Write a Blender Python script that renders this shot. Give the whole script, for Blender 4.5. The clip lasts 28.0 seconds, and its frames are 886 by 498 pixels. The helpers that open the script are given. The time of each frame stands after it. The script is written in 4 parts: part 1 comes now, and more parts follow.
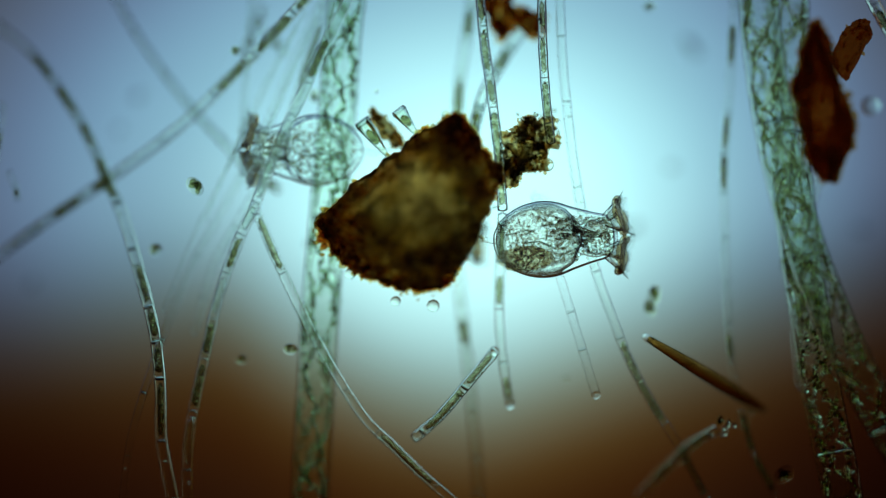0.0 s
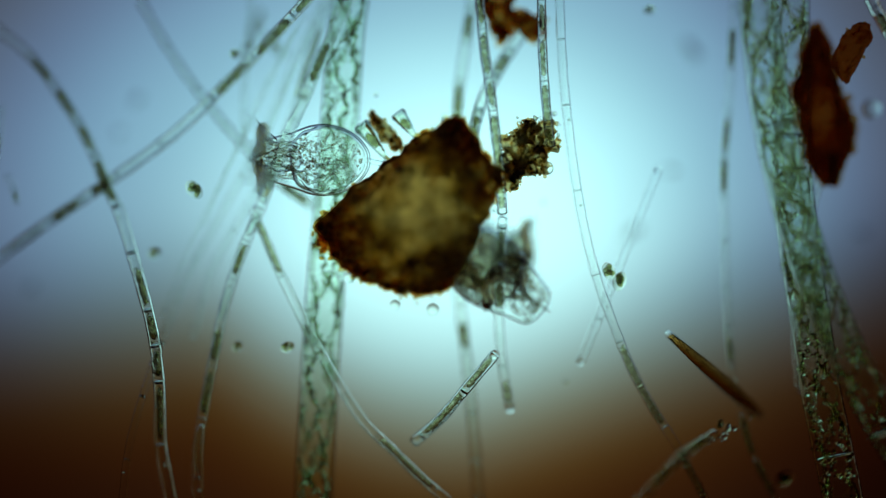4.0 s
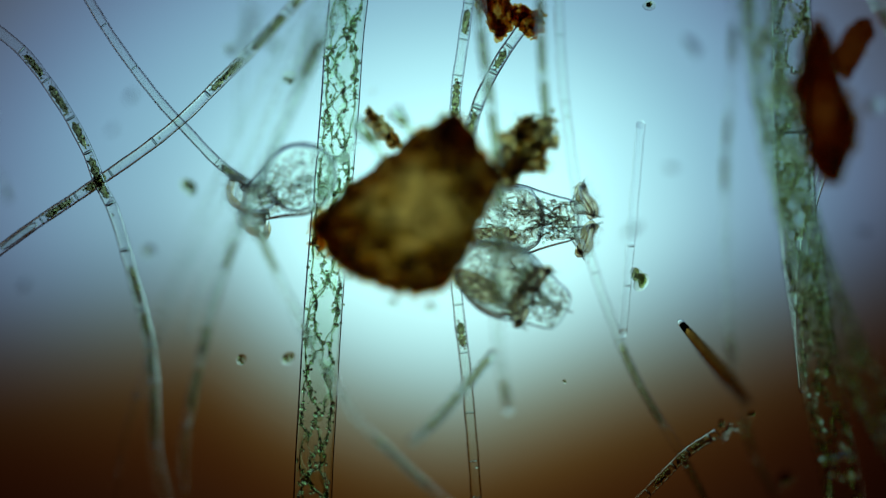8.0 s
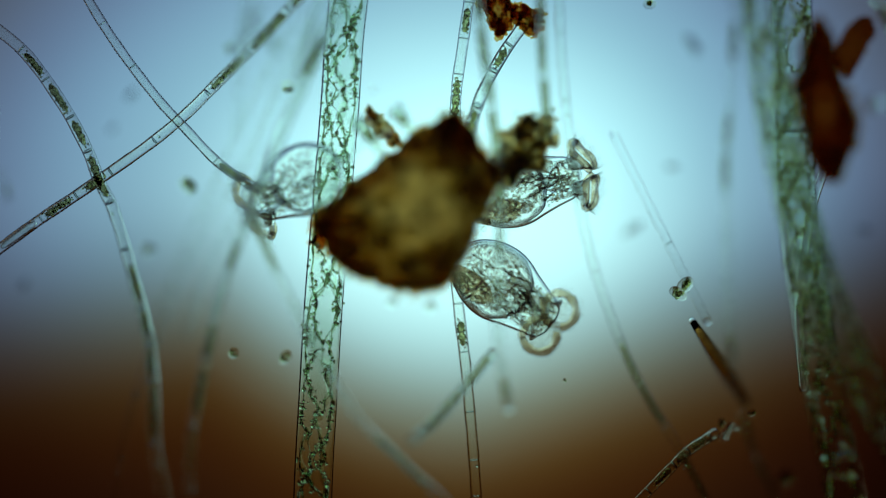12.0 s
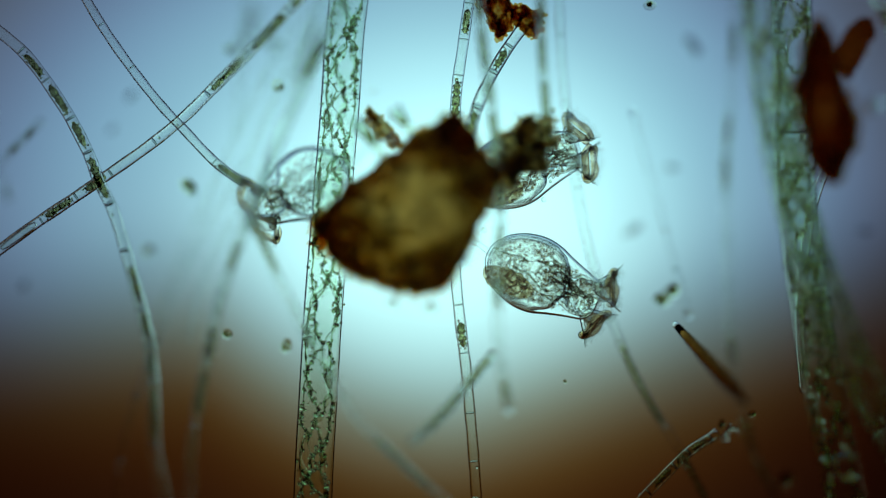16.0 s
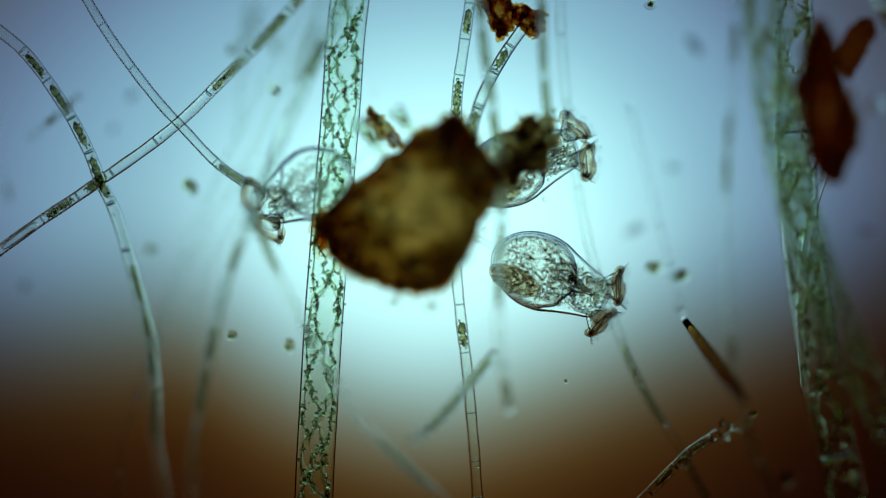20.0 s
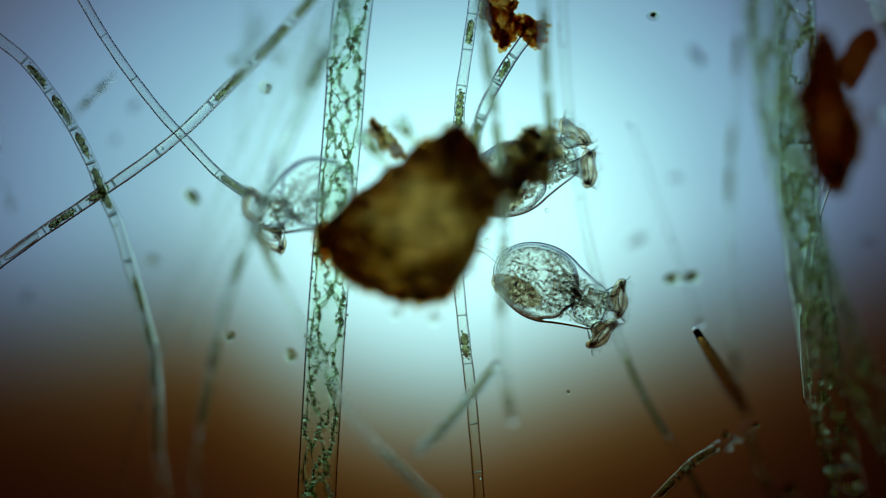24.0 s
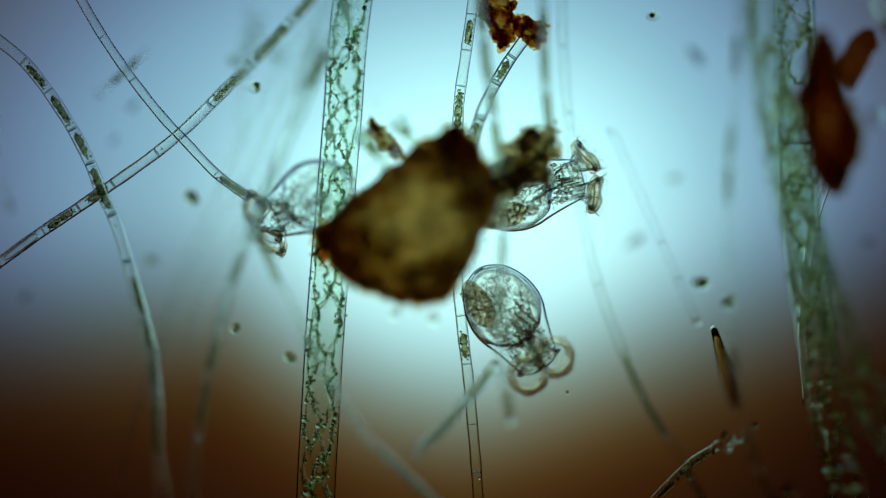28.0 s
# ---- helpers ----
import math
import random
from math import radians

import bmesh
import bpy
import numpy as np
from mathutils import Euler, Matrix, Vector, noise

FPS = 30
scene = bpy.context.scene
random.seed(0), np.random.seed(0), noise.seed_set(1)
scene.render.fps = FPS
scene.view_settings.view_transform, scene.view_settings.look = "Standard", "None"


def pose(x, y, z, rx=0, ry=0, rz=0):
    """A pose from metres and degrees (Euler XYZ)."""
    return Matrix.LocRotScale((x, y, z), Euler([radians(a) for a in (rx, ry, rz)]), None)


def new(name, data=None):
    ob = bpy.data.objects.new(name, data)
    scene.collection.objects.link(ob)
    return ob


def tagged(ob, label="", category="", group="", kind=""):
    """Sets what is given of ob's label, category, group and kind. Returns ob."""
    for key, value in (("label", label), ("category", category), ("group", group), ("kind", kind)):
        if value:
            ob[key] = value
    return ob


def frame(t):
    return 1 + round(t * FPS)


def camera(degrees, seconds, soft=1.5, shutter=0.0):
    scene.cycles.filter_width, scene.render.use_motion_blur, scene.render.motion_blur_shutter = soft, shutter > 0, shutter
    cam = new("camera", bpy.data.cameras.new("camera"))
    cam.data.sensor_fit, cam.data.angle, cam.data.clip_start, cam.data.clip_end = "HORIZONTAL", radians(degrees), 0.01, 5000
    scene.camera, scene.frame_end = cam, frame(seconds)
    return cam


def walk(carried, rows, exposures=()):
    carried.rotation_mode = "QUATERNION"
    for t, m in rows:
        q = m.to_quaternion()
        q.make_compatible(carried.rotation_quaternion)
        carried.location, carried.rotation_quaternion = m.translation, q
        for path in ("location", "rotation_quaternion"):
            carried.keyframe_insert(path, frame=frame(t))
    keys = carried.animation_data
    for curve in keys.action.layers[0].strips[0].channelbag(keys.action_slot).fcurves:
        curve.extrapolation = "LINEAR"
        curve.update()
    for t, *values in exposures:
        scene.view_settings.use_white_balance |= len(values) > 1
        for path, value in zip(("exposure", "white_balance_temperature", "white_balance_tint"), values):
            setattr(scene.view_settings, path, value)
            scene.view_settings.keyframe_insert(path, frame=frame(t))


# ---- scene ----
# A drop of pond water on a microscope slide, magnified a thousand times: one micrometre is one millimetre here.
# The objective looks straight down; it rises and sinks to focus, and the stage drifts a little.

# ---------------------------------------------------------------- objective and its path
FOCUS = 9.96          # working distance of the objective
LENS = 9.0
cam = camera(LENS, 28.0, soft=1.2)
scene.cycles.max_bounces = scene.cycles.transmission_bounces = scene.cycles.transparent_max_bounces = 40
cam.data.dof.use_dof = True
cam.data.dof.focus_distance = FOCUS
cam.data.dof.aperture_fstop = 0.21
REST = 0.06           # height of the plane in focus when the objective is at rest

# seconds, rise of the objective, drift of the field to the right and down (thousandths)
PATH = [
    (0.0, 0.152, 4.4, 0.5), (0.5, 0.094, -0.5, -2.1), (1.0, 0.074, -0.2, 0.2), (1.5, 0.060, -0.8, -0.2),
    (2.0, 0.100, 3.1, 6.5), (2.5, 0.190, 5.0, 6.0), (3.0, 0.220, 8.4, 7.5), (3.5, 0.100, 3.2, 5.8),
    (4.5, 0.195, 5.0, 8.5), (5.5, 0.240, 7.3, 11.0), (5.6, 0.222, 6.0, 10.4), (5.7, 0.165, 4.5, 9.5), (5.8, 0.115, 3.0, 8.6), (6.0, 0.028, 0.5, 6.8), (6.5, 0.020, 0.5, 3.7), (7.0, 0.012, -0.7, 3.4),
    (7.5, 0.012, -1.0, 3.9), (8.0, 0.014, -0.6, 3.6), (8.5, 0.020, -0.5, 4.3), (9.0, 0.020, 0.3, 3.2),
    (9.5, 0.020, 1.1, -0.6), (10.0, 0.014, 1.0, -0.3), (10.5, 0.009, 0.6, -0.2), (11.0, 0.0, 0.0, 0.0),
    (11.5, -0.001, 0.0, 0.6), (12.0, 0.003, -0.3, 1.5), (12.5, 0.010, -0.1, 1.8), (13.5, -0.005, -0.2, 2.0),
    (14.5, -0.008, -0.4, 2.1), (15.0, -0.010, -2.2, 2.6), (15.5, -0.004, -1.1, 4.4), (16.0, 0.0, -0.1, 3.5),
    (16.5, -0.002, 0.6, 2.1), (17.0, -0.004, 0.6, 1.8), (17.5, -0.006, 0.6, 2.0), (18.0, -0.011, 1.2, 0.8),
    (18.5, -0.012, -1.4, 3.6), (19.0, 0.009, 0.3, 3.1), (19.5, 0.003, 0.1, 3.1), (20.0, 0.004, 1.7, 3.1),
    (20.5, -0.001, 0.4, 3.5), (21.0, -0.002, -0.9, 6.3), (21.5, -0.006, 0.4, 12.8), (22.5, 0.010, 3.0, 20.5),
    (23.5, 0.018, 5.0, 24.9), (24.0, -0.006, 6.1, 22.3), (24.5, -0.010, 4.5, 21.0), (25.0, -0.008, 4.5, 24.6),
    (25.5, -0.014, 5.3, 23.6), (26.0, -0.012, 5.3, 23.9), (26.5, -0.012, 5.1, 22.8), (27.0, -0.012, 5.1, 21.3),
    (27.5, -0.010, 4.2, 24.0), (28.0, -0.006, 4.3, 22.9)]


def eye_of(rise, right, down):
    far = (FOCUS + rise) / 9961.0
    return Vector((-right * far, down * far, FOCUS + REST + rise))


walk(cam, [(t, Matrix.Translation(eye_of(r, a, b))) for t, r, a, b in PATH])


def eye_at(t):
    for (t0, *p), (t1, *q) in zip(PATH, PATH[1:]):
        if t0 <= t <= t1:
            k = (t - t0) / (t1 - t0)
            return eye_of(*[a + (b - a) * k for a, b in zip(p, q)])
    return eye_of(*PATH[-1][1:])


def at(u, v, z, t=11.0):
    """The place at height z over the slide that lies at (u, v) of the field of view, in thousandths from its upper left corner, with the objective as at t seconds."""
    e = eye_at(t)
    far = (e.z - z) / 9961.0
    return Vector((e.x + (u - 784) * far, e.y + (441 - v) * far, z))


# ---------------------------------------------------------------- light
world = bpy.data.worlds.new("room")
scene.world = world
world.use_nodes = True
world.node_tree.nodes["Background"].inputs[0].default_value = (1.0, 0.86, 0.62, 1)
world.node_tree.nodes["Background"].inputs[1].default_value = 0.24


# ---------------------------------------------------------------- materials
class Mat:
    """A node material being put together."""

    def __init__(self, name):
        self.m = bpy.data.materials.new(name)
        self.m.use_nodes = True
        self.t = self.m.node_tree
        self.t.nodes.clear()
        self.out = self.node("ShaderNodeOutputMaterial")

    def node(self, kind, **sockets):
        n = self.t.nodes.new(kind)
        for k, v in sockets.items():
            self.put(n, k, v)
        return n

    def put(self, n, k, v):
        s = n.inputs[k.replace("_", " ")] if k.replace("_", " ") in n.inputs else n.inputs[int(k[1:])]
        if hasattr(v, "is_output"):
            self.t.links.new(v, s)
        else:
            s.default_value = v

    def math(self, op, a, b=0.0, c=0.0):
        n = self.t.nodes.new("ShaderNodeMath")
        n.operation = op
        for i, v in enumerate((a, b, c)):
            self.put(n, "i%d" % i, v)
        return n.outputs[0]

    def noise(self, scale, detail=4.0, rough=0.55):
        c = self.node("ShaderNodeTexCoord").outputs["Object"]
        return self.node("ShaderNodeTexNoise", Vector=c, Scale=scale, Detail=detail, Roughness=rough).outputs["Fac"]

    def ramp(self, fac, stops):
        n = self.node("ShaderNodeValToRGB", Fac=fac)
        el = n.color_ramp.elements
        while len(el) < len(stops):
            el.new(0.5)
        for e, (p, c) in zip(el, stops):
            e.position, e.color = p, (*c, 1)
        return n.outputs["Color"]

    def bump(self, height, strength, distance):
        return self.node("ShaderNodeBump", Height=height, Strength=strength, Distance=distance).outputs["Normal"]

    def mix(self, fac, a, b):
        n = self.t.nodes.new("ShaderNodeMixShader")
        self.put(n, "i0", fac)
        self.t.links.new(a, n.inputs[1])
        self.t.links.new(b, n.inputs[2])
        return n.outputs[0]

    def done(self, shader):
        self.t.links.new(shader, self.out.inputs["Surface"])
        return self.m


def clear(name, tint, tint2, ior, scale=40.0, bump=0.0, rough=0.02, dist=0.004):
    """Clear living matter: it bends the light that comes through and takes a little colour out of it."""
    k = Mat(name)
    n = k.noise(scale)
    colour = k.ramp(n, [(0.35, tint), (0.65, tint2)])
    p = k.node("ShaderNodeBsdfRefraction", Color=colour, IOR=ior, Roughness=rough)
    if bump:
        k.t.links.new(k.bump(k.noise(scale * 2.2, 3.0), bump, dist), p.inputs["Normal"])
    return k.done(p.outputs[0])


def floc(name, dark, thin, scale, cover, milky=0.0, patchy=0.72):
    """Rotting matter: brown grains that let a little brown light through where they are thin."""
    k = Mat(name)
    n = k.noise(scale, 6.0, 0.65)
    p = k.node("ShaderNodeBsdfPrincipled", Roughness=0.85)
    k.t.links.new(k.ramp(n, [(0.38, [c * 0.28 for c in dark]), (0.68, dark)]), p.inputs["Base Color"])
    k.t.links.new(k.bump(k.noise(scale * 2.5, 5.0), 0.9, 0.01), p.inputs["Normal"])
    tr = k.node("ShaderNodeBsdfTransparent")
    k.t.links.new(k.ramp(k.noise(scale * (0.45 if milky else 1.7), 6.0, 0.62), [(0.38, [c * (0.33 if milky else patchy) for c in thin]), (0.60, thin)]), tr.inputs["Color"])
    through_it = tr.outputs[0]
    if milky:
        soft = k.node("ShaderNodeBsdfRefraction", IOR=1.10, Roughness=0.7)
        k.t.links.new(k.bump(k.noise(scale * 1.6, 4.0), 0.8, 0.012), soft.inputs["Normal"])
        k.t.links.new(tr.inputs["Color"].links[0].from_socket, soft.inputs["Color"])
        through_it = k.mix(milky, through_it, soft.outputs[0])
    return k.done(k.mix(cover, through_it, p.outputs[0]))


M_WALL = clear("cell wall", (0.96, 0.97, 0.95), (0.985, 0.99, 0.98), 1.145, 30)
M_SAC = clear("inner sac", (0.95, 0.97, 0.95), (0.98, 0.99, 0.98), 1.12, 60, 0.4)
M_ROD = clear("empty rod", (0.985, 0.99, 0.99), (0.99, 0.99, 0.99), 1.025)
M_WALL_GREEN = clear("broad cell wall", (0.935, 0.965, 0.93), (0.97, 0.985, 0.965), 1.048, 25)
M_WALL_THIN = clear("thin cell wall", (0.96, 0.97, 0.95), (0.98, 0.985, 0.975), 1.078, 30)
M_WALL_PALE = clear("empty cell wall", (0.975, 0.985, 0.975), (0.99, 0.99, 0.985), 1.045)
M_WALL_FAINT = clear("faint cell wall", (0.95, 0.95, 0.90), (0.98, 0.98, 0.95), 1.03)
M_GREEN = clear("chloroplast", (0.54, 0.60, 0.41), (0.90, 0.93, 0.82), 1.11, 120, 0.9, 0.02, 0.006)
M_GREEN_OLD = clear("dull chloroplast", (0.60, 0.62, 0.38), (0.95, 0.94, 0.79), 1.06, 120, 0.9, 0.02, 0.006)
M_OLIVE = clear("old chloroplast", (0.34, 0.33, 0.18), (0.80, 0.79, 0.58), 1.08, 110, 1.0, 0.03, 0.006)
M_OLIVE_PALE = clear("pale chloroplast", (0.58, 0.58, 0.42), (0.86, 0.86, 0.74), 1.06, 110, 1.0, 0.03, 0.006)
M_RIBBON = clear("thin green ribbon", (0.89, 0.945, 0.86), (0.97, 0.985, 0.95), 1.02, 90, 0.6, 0.0, 0.004)
M_RIBBON_OLD = clear("thin olive ribbon", (0.93, 0.92, 0.80), (0.98, 0.975, 0.90), 1.02, 90, 0.6, 0.0, 0.004)
M_BEAD = clear("pyrenoid", (0.88, 0.94, 0.84), (0.97, 0.99, 0.94), 1.22, 60)
M_SEPTUM = clear("septum", (0.76, 0.80, 0.78), (0.86, 0.90, 0.88), 1.10, 60)
M_SHELL = clear("clear skin", (0.975, 0.985, 0.975), (0.99, 0.995, 0.99), 1.047, 30)
M_SHELL_PALE = clear("pale clear skin", (0.98, 0.985, 0.975), (0.99, 0.995, 0.99), 1.04, 30)
M_GRANULE = clear("granule", (0.94, 0.88, 0.78), (1.0, 0.99, 0.96), 1.19, 160)
M_GRANULE_BROWN = clear("brown granule", (0.88, 0.79, 0.64), (0.99, 0.96, 0.90), 1.17, 160)
M_NECK = clear("neck skin", (0.97, 0.97, 0.95), (0.99, 0.99, 0.98), 1.03, 90, 0.8)
M_GUT = clear("grainy gut", (0.97, 0.96, 0.93), (1.0, 0.995, 0.985), 1.06, 130, 0.5, 0.0, 0.006)
M_GUT_DARK = clear("full stomach", (0.80, 0.70, 0.54), (0.98, 0.93, 0.84), 1.02, 170, 1.0, 0.0, 0.01)
M_LOBE = clear("ciliated lobe", (0.93, 0.92, 0.88), (0.98, 0.98, 0.96), 1.07, 70, 0.5)
M_RIM = clear("lobe rim", (0.74, 0.63, 0.48), (0.93, 0.87, 0.78), 1.035, 60, 0.3, 0.05, 0.004)
M_FOLD = clear("inner fold", (0.66, 0.64, 0.56), (0.90, 0.89, 0.84), 1.16, 90)
M_VACUOLE = clear("vacuole", (0.90, 0.92, 0.86), (0.96, 0.97, 0.94), 1.13, 60)
M_BUBBLE = clear("bubble skin", (0.95, 0.97, 0.92), (0.98, 0.99, 0.96), 1.075, 60)
M_CILIA = clear("cilia", (0.80, 0.81, 0.79), (0.9, 0.91, 0.9), 1.04)
M_CELL = clear("green cell", (0.55, 0.56, 0.36), (0.86, 0.86, 0.70), 1.04, 120, 0.8, 0.05, 0.005)
M_CELL_SKIN = clear("loose cell skin", (0.90, 0.91, 0.84), (0.96, 0.96, 0.92), 1.02)
M_GRIT = clear("glassy grit", (0.66, 0.64, 0.52), (0.92, 0.92, 0.86), 1.14, 90)
M_DIATOM = clear("glassy shell", (0.80, 0.86, 0.76), (0.93, 0.96, 0.90), 1.14, 60)
M_BROWN_GLASS = clear("brown tube", (0.40, 0.25, 0.09), (0.64, 0.44, 0.21), 1.06, 30, 0.3)
M_HUMUS = floc("humus", (0.25, 0.18, 0.065), (0.69, 0.475, 0.215), 50, 0.05, 0.86)
M_CRUMB = floc("humus crumb", (0.22, 0.14, 0.04), (0.95, 0.83, 0.64), 60, 0.06, 0.0, 0.74)
M_CRUMB_RED = floc("rusty brown crumb", (0.28, 0.14, 0.04), (0.982, 0.87, 0.64), 60, 0.025, 0.0, 0.86)
M_FLAKE = floc("humus flake", (0.22, 0.13, 0.035), (0.985, 0.91, 0.70), 60, 0.03)
M_SHRED = floc("shredded humus", (0.18, 0.11, 0.04), (0.985, 0.85, 0.56), 90, 0.03, 0.35)
M_RUST = floc("rusty humus", (0.14, 0.045, 0.01), (0.66, 0.30, 0.08), 70, 0.15, 0.0, 0.86)
M_RUST_THIN = floc("rusty crumb", (0.2, 0.09, 0.03), (0.95, 0.74, 0.42), 70, 0.05, 0.0, 0.88)
M_UMBER = floc("umber humus", (0.14, 0.07, 0.02), (0.86, 0.56, 0.22), 26, 0.2)
M_DUST = floc("dust", (0.05, 0.05, 0.05), (0.8, 0.8, 0.8), 60, 0.10)


def painted_glow():
    """A glowing disc standing in for the lamp under the stage, its uneven light painted into the emission colour:
    brightest off its middle, blue-grey to the rim, brown along the bottom.
    """
    k = Mat("disc with painted glow")
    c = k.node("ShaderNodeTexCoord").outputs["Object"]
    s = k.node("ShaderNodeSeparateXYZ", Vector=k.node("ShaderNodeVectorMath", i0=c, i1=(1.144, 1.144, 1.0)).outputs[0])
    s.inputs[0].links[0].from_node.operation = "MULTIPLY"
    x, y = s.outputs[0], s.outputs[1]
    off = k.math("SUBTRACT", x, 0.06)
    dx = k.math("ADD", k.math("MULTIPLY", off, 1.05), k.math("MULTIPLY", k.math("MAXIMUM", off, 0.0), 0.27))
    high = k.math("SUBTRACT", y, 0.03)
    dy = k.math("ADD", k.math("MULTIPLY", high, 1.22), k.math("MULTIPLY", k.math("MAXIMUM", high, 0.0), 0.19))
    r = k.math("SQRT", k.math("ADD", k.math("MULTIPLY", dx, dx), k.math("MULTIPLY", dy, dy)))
    # light falloff painted as colour, from the bright spot out to the rim
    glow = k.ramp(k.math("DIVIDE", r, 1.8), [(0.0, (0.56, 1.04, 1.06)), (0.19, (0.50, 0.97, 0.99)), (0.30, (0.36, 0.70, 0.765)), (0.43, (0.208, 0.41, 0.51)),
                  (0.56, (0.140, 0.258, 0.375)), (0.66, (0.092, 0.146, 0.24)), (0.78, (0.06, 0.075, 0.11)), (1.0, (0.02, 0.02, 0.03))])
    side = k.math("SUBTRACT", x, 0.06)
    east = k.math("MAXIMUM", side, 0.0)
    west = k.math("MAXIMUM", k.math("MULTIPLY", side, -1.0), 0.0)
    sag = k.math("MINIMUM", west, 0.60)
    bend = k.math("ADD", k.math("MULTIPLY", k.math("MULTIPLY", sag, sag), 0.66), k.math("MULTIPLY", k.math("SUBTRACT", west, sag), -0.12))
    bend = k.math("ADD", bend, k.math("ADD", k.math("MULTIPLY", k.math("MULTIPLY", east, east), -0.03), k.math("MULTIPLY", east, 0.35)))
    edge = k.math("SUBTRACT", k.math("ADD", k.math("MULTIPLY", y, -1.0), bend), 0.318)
    # painted brown shading of the lower field, multiplied into the glow
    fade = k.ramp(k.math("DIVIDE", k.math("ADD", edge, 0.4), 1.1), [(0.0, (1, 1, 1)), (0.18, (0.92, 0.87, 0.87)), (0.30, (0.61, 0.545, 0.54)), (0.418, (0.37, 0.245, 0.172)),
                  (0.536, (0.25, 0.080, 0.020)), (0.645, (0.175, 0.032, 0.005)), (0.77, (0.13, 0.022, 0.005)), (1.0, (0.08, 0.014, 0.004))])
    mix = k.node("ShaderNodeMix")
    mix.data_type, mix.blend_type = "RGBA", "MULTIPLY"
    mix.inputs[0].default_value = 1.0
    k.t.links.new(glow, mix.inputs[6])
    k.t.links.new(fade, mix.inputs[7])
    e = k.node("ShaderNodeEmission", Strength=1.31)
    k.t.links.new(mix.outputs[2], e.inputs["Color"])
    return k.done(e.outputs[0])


# ---------------------------------------------------------------- building helpers
rng = random.Random(7)


def part(name, bm, material, parent, label="", smooth=True):
    """Links a bmesh as one mesh object under a thing or a part."""
    me = bpy.data.meshes.new(name)
    bm.to_mesh(me)
    bm.free()
    me.materials.append(material)
    if smooth:
        me.polygons.foreach_set("use_smooth", [True] * len(me.polygons))
    ob = new(name, me)
    ob.parent = parent
    if label:
        ob["label"] = label
    return ob


def thing(name, place, label, category, group="", kind=""):
    ob = new(name)
    ob.empty_display_size = 0.02
    ob.location = place
    return tagged(ob, label, category, group, kind)


def curve_points(ctrl, step):
    """Evenly spaced points of a smooth line through the control points."""
    pts = [Vector(p) for p in ctrl]
    pts = [pts[0] * 2 - pts[1]] + pts + [pts[-1] * 2 - pts[-2]]
    line = []
    for a, b, c, d in zip(pts, pts[1:], pts[2:], pts[3:]):
        for i in range(24):
            t = i / 24
            line.append(0.5 * (2 * b + (c - a) * t + (2 * a - 5 * b + 4 * c - d) * t * t + (3 * b - a - 3 * c + d) * t ** 3))
    line.append(pts[-2])
    gone = [0.0]
    for a, b in zip(line, line[1:]):
        gone.append(gone[-1] + (b - a).length)
    n = max(2, round(gone[-1] / step))
    out, j = [], 0
    for i in range(n + 1):
        s = gone[-1] * i / n
        while j < len(gone) - 2 and gone[j + 1] < s:
            j += 1
        k = (s - gone[j]) / max(1e-9, gone[j + 1] - gone[j])
        out.append(line[j].lerp(line[j + 1], k))
    return out


def frames_along(pts):
    """An upright pair of side vectors for each point of a line."""
    out = []
    for i in range(len(pts)):
        d = (pts[min(i + 1, len(pts) - 1)] - pts[max(i - 1, 0)]).normalized()
        ref = Vector((0, 0, 1)) if abs(d.z) < 0.9 else Vector((0, 1, 0))
        side = d.cross(ref).normalized()
        out.append((d, side, side.cross(d).normalized()))
    return out


def sweep(bm, pts, radii, sides=14, cap=True, dome=0.35):
    """A round tube along the points."""
    fr = frames_along(pts)
    rings = []
    for p, r, (d, a, b) in zip(pts, radii, fr):
        rings.append([bm.verts.new(p + (a * math.cos(q) + b * math.sin(q)) * r) for q in [math.tau * i / sides for i in range(sides)]])
    for r0, r1 in zip(rings, rings[1:]):
        for i in range(sides):
            bm.faces.new((r0[i], r0[(i + 1) % sides], r1[(i + 1) % sides], r1[i]))
    if cap:
        for ring, d, f in ((rings[0], -fr[0][0], 1), (rings[-1], fr[-1][0], -1)):
            mid = sum((v.co for v in ring), Vector()) / sides
            tip = bm.verts.new(mid + d * (ring[0].co - mid).length * dome)
            for i in range(sides):
                bm.faces.new((ring[(i + 1) % sides], ring[i], tip)[::f])
    return bm


def hollow(pts, radii, sides=16, wall=0.16):
    """A tube with a wall of its own thickness, closed at both ends."""
    bm = sweep(bmesh.new(), pts, radii, sides)
    inner = bmesh.new()
    a, z = (pts[1] - pts[0]).normalized() * radii[0] * wall, (pts[-2] - pts[-1]).normalized() * radii[-1] * wall
    sweep(inner, [pts[0] + a] + pts[1:-1] + [pts[-1] + z], [r * (1 - wall) for r in radii], sides)
    bmesh.ops.reverse_faces(inner, faces=inner.faces[:])
    me = bpy.data.meshes.new("inner")
    inner.to_mesh(me)
    inner.free()
    bm.from_mesh(me)
    bpy.data.meshes.remove(me)
    return bm


